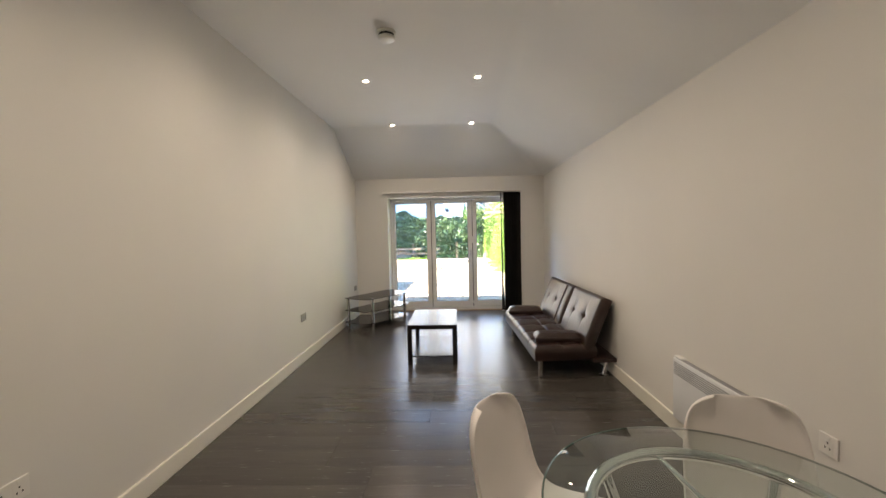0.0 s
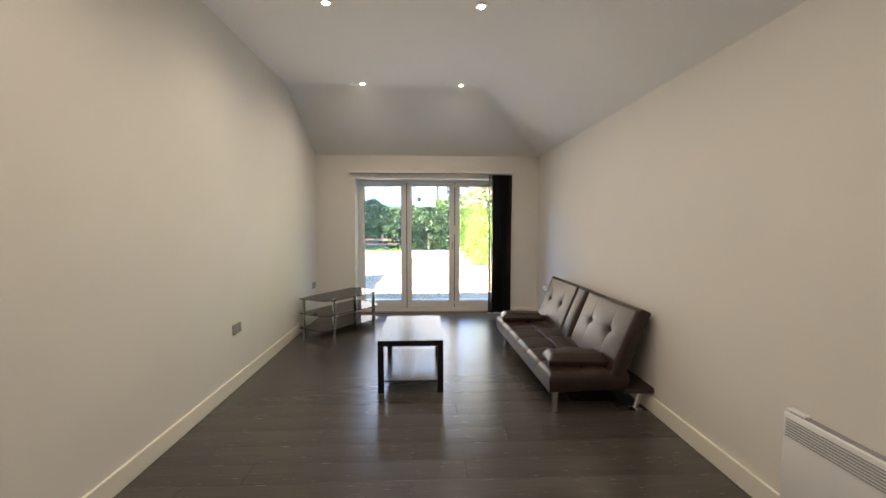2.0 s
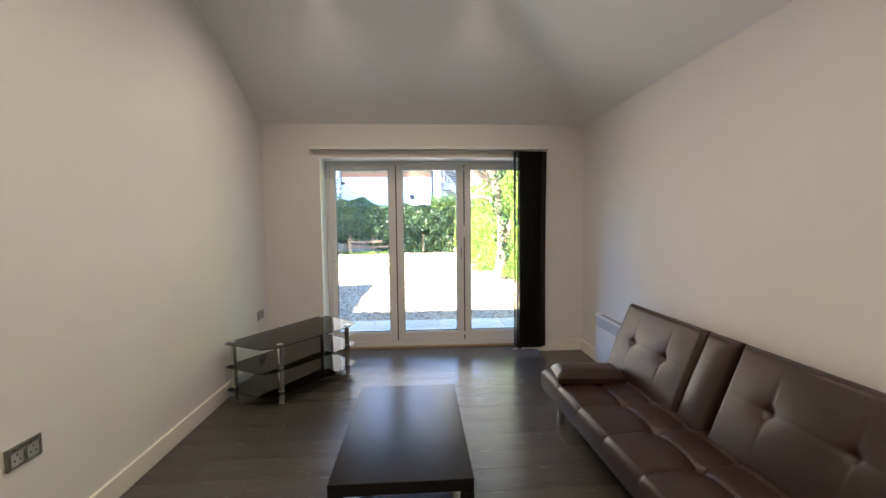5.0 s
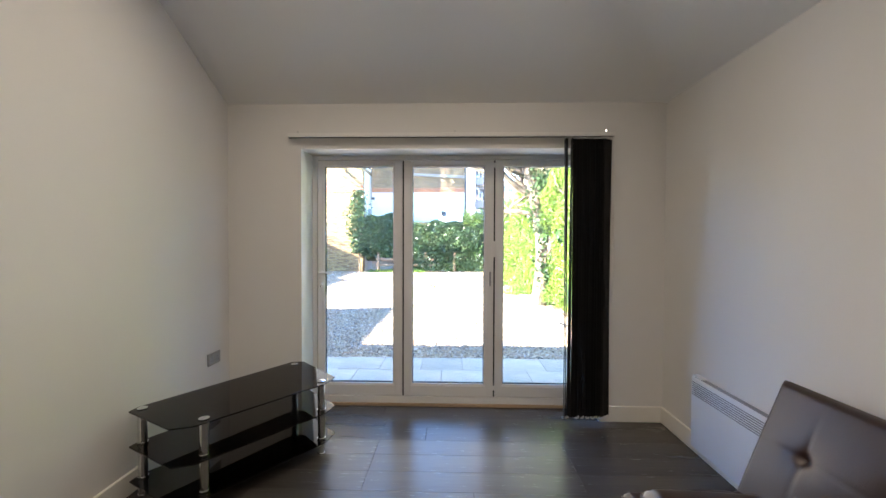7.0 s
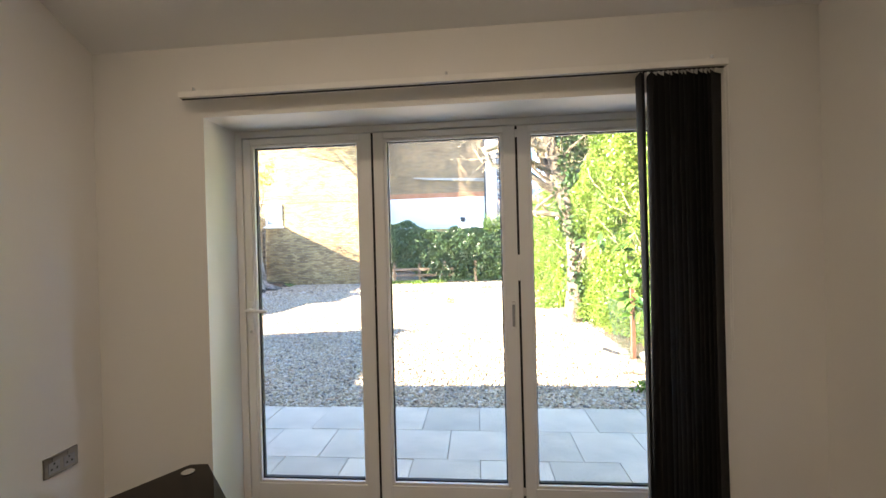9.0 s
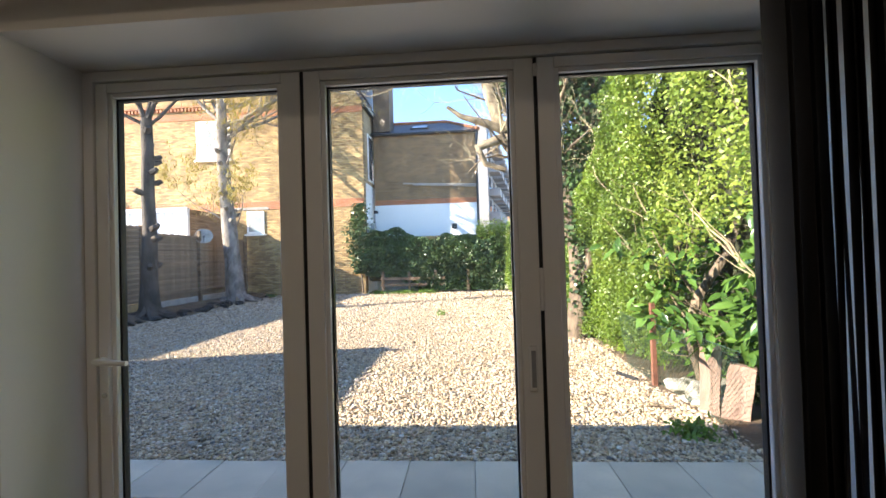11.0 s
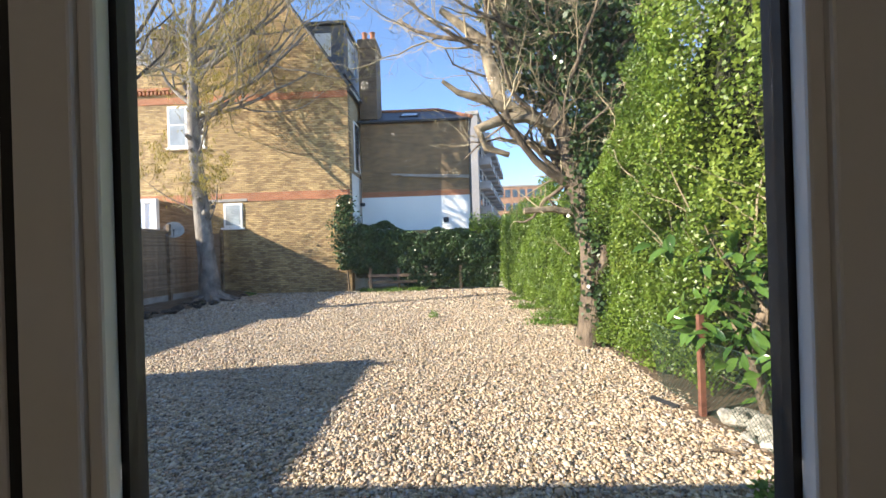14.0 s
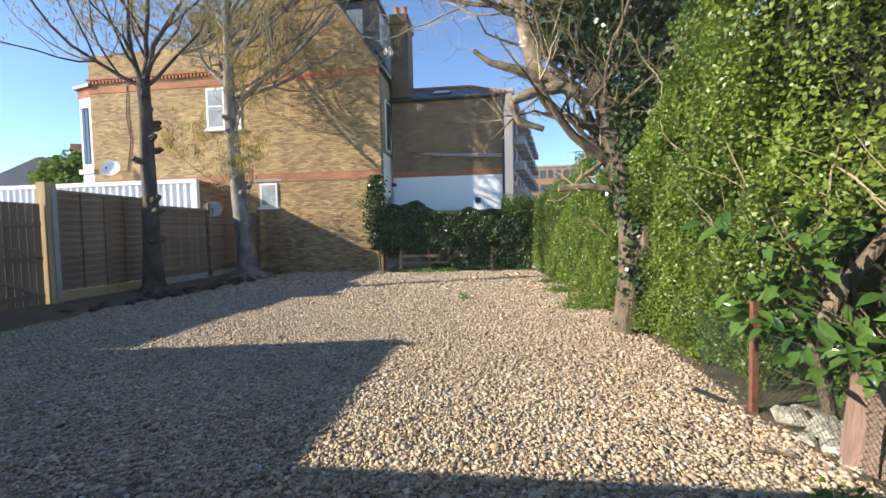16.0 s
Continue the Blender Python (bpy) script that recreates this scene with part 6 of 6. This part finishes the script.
# ---------------------------------------------------------------- near corner: laurel, wire fence, post, rubble
def laurel():
    t = thing("laurel_bush", 4.62, 2.95, GROUND, 0, "laurel bush with large glossy leaves beside the wire fence", "shrub")
    rng = random.Random(6)
    stems, tips = [], []
    for start, head, r, ln in (((0.15, 0.1, 0.0), (-0.05, 0.1, 1), 0.035, 2.2), ((0.25, -0.3, 0.0), (0.25, 0.05, 1), 0.045, 2.4), ((-0.15, 0.5, 0.0), (-0.1, 0.1, 1), 0.03, 1.6), ((0.05, -0.1, 0.0), (-0.3, -0.1, 0.9), 0.03, 1.6), ((0.0, 0.25, 0.6), (-0.5, 0.2, 0.8), 0.02, 1.2)):
        tree_limbs(start, head, r, ln, 2, rng, stems, tips, 0.55, 0.25, 4, 0.55, 0.12, 5)
    part("stems", limb_mesh(stems, 6), M_BROWNBARK, t, "thin brown bent stems", True)
    at, dd = [], []
    for tp in tips:
        for _ in range(7):
            i = rng.randint(1, len(tp) - 1)
            at.append(tp[i] + Vector((rng.gauss(0, 0.05), rng.gauss(0, 0.05), rng.gauss(0, 0.04))))
    CLUMPS = [(-0.60, 0.62, 1.08), (-0.66, 0.85, 0.84), (-0.55, 0.52, 1.25), (-0.48, 0.28, 1.3), (-0.30, -0.2, 0.95), (-0.25, -0.28, 0.70), (-0.35, 0.0, 1.55), (-0.12, -0.35, 1.85), (-0.62, 0.7, 0.8), (-0.22, -0.1, 1.2), (-0.5, 0.4, 0.85), (-0.1, -0.5, 1.3), (-0.05, -0.6, 0.5), (0.0, -0.8, 0.9)]
    near = np.concatenate([np.array(c) + RNG.normal(0, 0.075, (17, 3)) for c in CLUMPS])
    extra = np.stack([RNG.normal(0.04, 0.16, 1500), RNG.normal(-0.30, 0.6, 1500), RNG.uniform(0.05, 2.0, 1500)], 1)
    at = np.concatenate([np.array(at), extra, near])
    at = at[~((at[:, 0] < -0.15) & (at[:, 2] < 0.62))]
    foot, way = np.array([-0.40, 0.34, 1.05]), np.array([0.54, -0.03, 0.84])
    for gap in (0.0, 0.2, 0.4, 0.6):      # the thick branch leans out through a gap in the leaves
        away = at - foot - gap * np.array([-0.66, -0.75, 0.0])
        along = np.clip(away @ way, 0, 0.95)
        at = at[np.linalg.norm(away - along[:, None] * way, axis=1) > 0.17]
    k = len(at)
    d = RNG.normal(size=(k, 3)) * 0.8 + np.array([-0.7, -0.4, -0.35])
    d /= np.linalg.norm(d, axis=1)[:, None]
    u = np.cross(d, RNG.normal(size=(k, 3)) * 0.5 + np.array([-0.3, -0.3, 1.0]))
    u /= np.linalg.norm(u, axis=1)[:, None]
    w = np.cross(u, d)
    ln = RNG.uniform(0.13, 0.23, k)[:, None]
    wd = ln * 0.38
    cols = []
    for s, f, dr in ((0.0, 0.05, 0.0), (0.28, 0.9, 0.02), (0.62, 0.9, -0.03), (1.0, 0.02, -0.16)):
        c = at + d * ln * s + w * ln * dr
        cols += [c + u * wd * 0.5 * f + w * wd * 0.15 * f, c, c - u * wd * 0.5 * f + w * wd * 0.15 * f]
    v = np.stack(cols, 1)
    faces = [(3 * r + a, 3 * r + a + 1, 3 * r + a + 4, 3 * r + a + 3) for r in range(3) for a in range(2)]
    many("leaves", v, 4, faces, L_LAUREL, t, True, "large glossy laurel leaves")
    part("bent_branch", tube([(-0.30, 0.46, 0.05), (-0.46, 0.44, 0.70), (-0.38, 0.37, 1.05), (-0.10, 0.32, 1.50), (0.15, 0.3, 2.2)], [0.045, 0.043, 0.045, 0.042, 0.036], 9, wobble=0.08), M_BROWNBARK, t, "thick pale branch", True)


laurel()


def wire_fence():
    f = thing("wire_fence", 3.99, 2.35, GROUND, 0, "sagging green chain-link wire fence", "fence")
    bm = bmesh.new()
    ln, hgt, s = 2.3, 0.72, 0.048
    n = int((ln + hgt) / s)
    for sgn in (1, -1):
        for i in range(n):
            y0 = i * s - (hgt if sgn > 0 else 0)
            pts = []
            for k in range(13):
                z = hgt * k / 12
                y = y0 + sgn * z if sgn > 0 else y0 - z + 0.0
                if 0 <= y <= ln:
                    pts.append((0.04 * math.sin(y * 2.2 + 0.5) + 0.05 * math.sin(z * 4 + y), y, z))
            if len(pts) > 1:
                tube(pts, 0.0018, 3, bm, caps=False)
    for z in (0.03, hgt):
        tube([(0.04 * math.sin(y * 2.2 + 0.5) + 0.05 * math.sin(z * 4 + y), y, z) for y in np.linspace(0, ln, 20)], 0.0028, 4, bm)
    part("mesh", bm, M_WIRE, f)


wire_fence()
rp = thing("rusty_post", 3.96, 3.74, GROUND, 0, "rusty angle-iron fence post", "post")
part("angle_iron", prism([(-0.024, -0.024), (0.024, -0.024), (0.024, -0.017), (-0.017, -0.017), (-0.017, 0.024), (-0.024, 0.024)], -0.05, 0.95), M_RUST, rp)
part("bracket", box(-0.02, 0.045, -0.034, -0.0245, 0.80, 0.84), M_RUST, rp)
sp = thing("leaning_timber", 4.13, 2.92, GROUND, 0, "weathered pinkish timber post leaning by the wire fence", "post")
def rough_board(x0, x1, y0, y1, z1):
    bm = box(x0, x1, y0, y1, -0.02, z1)
    bmesh.ops.subdivide_edges(bm, edges=bm.edges[:], cuts=4, use_grid_fill=True)
    for v in bm.verts:
        v.co += Vector((noise.noise(v.co * 9), noise.noise(v.co * 9 + Vector((7, 0, 0))), 1.5 * noise.noise(v.co * 7) * max(0, v.co.z - z1 * 0.6))) * 0.018
    return bm


part("post", rough_board(-0.11, 0.05, -0.06, 0.06, 0.64), M_PINKPOST, sp).matrix_basis = pose(0, 0, 0, 4, 3, -35)
part("split", rough_board(0.065, 0.27, -0.07, 0.04, 0.52), M_PINKPOST, sp).matrix_basis = pose(0, 0, 0, -3, 8, -38)
rocks("rubble_stone", [(4.10, 3.50, GROUND + 0.08, 0.12), (4.22, 3.32, GROUND + 0.08, 0.14), (4.15, 3.12, GROUND + 0.05, 0.12), (4.36, 3.2, GROUND + 0.14, 0.15), (4.06, 3.28, GROUND + 0.02, 0.07), (4.28, 3.58, GROUND + 0.05, 0.13), (4.10, 2.95, GROUND + 0.03, 0.08), (4.30, 3.00, GROUND + 0.06, 0.10)], M_ROCK, "pale broken concrete rubble under the hedge", "stone", "rubble stones")
rocks("grey_block", [(3.55, 15.95, GROUND + 0.16, 0.22)], M_CONCRETE, "pale stone block at the hedge foot", "stone")
# bare strip of soil at the hedge foot
bm = bmesh.new()
g = []
for j in range(50):
    y = 1.9 + 14.2 * j / 49
    edge = 4.04 - 0.045 * max(0, y - 8) + 0.05 * math.sin(y * 2.0) - 0.26 * math.exp(-((y - 3.85) / 0.45) ** 2)
    g.append([bm.verts.new((edge + (5.2 - edge) * i / 5, y, GROUND + 0.004 + 0.05 * (i / 5) + 0.02 * noise.noise((i, y * 3, 0)))) for i in range(6)])
for a, b in zip(g, g[1:]):
    for i in range(5):
        bm.faces.new((a[i], a[i + 1], b[i + 1], b[i]))
structure("soil_strip", bm, M_SOIL, "strip of bare soil at the hedge foot", "soil")


def weeds(spots):
    for x, y, r in spots:
        w = thing("weed_clump", x, y, GROUND, 0, "small green weeds growing in the gravel edge", "weeds", "weed clumps")
        k = int(260 * r / 0.2)
        leaves("leaves", np.stack([RNG.normal(0, r * 0.6, k), RNG.normal(0, r * 0.45, k), np.abs(RNG.normal(0.05, 0.05, k))], 1), 0.07, 0.03, L_WEED, w, (0, -0.3, 1), -0.6)


weeds([(-1.9, 16.0, 0.35), (-1.0, 15.95, 0.45), (0.0, 16.0, 0.4), (3.6, 8.4, 0.35), (3.75, 9.3, 0.3), (3.5, 10.6, 0.3), (3.6, 12.4, 0.35), (1.1, 9.5, 0.08), (3.7, 2.45, 0.15), (-6.6, 15.6, 0.2)])
# dark scrap of sheeting and a fallen stick by the rusty post
sc = thing("scrap_sheet", 3.74, 4.05, GROUND, 30, "dark scrap of weed sheeting sticking out of the gravel", "sheet")
part("sheet", box(-0.025, 0.03, -0.15, 0.12, 0.0, 0.006, 0.002), M_PIPE, sc).matrix_basis = pose(0, 0, 0.03, 3, -25, 0)
stick = thing("fallen_stick", 3.70, 3.05, GROUND, 70, "brown fallen stick on the gravel", "stick")
part("stick", tube([(0, -0.12, 0.025), (0.01, 0, 0.035), (-0.01, 0.12, 0.022)], [0.012, 0.014, 0.008], 6), M_BROWNBARK, stick, "", True)
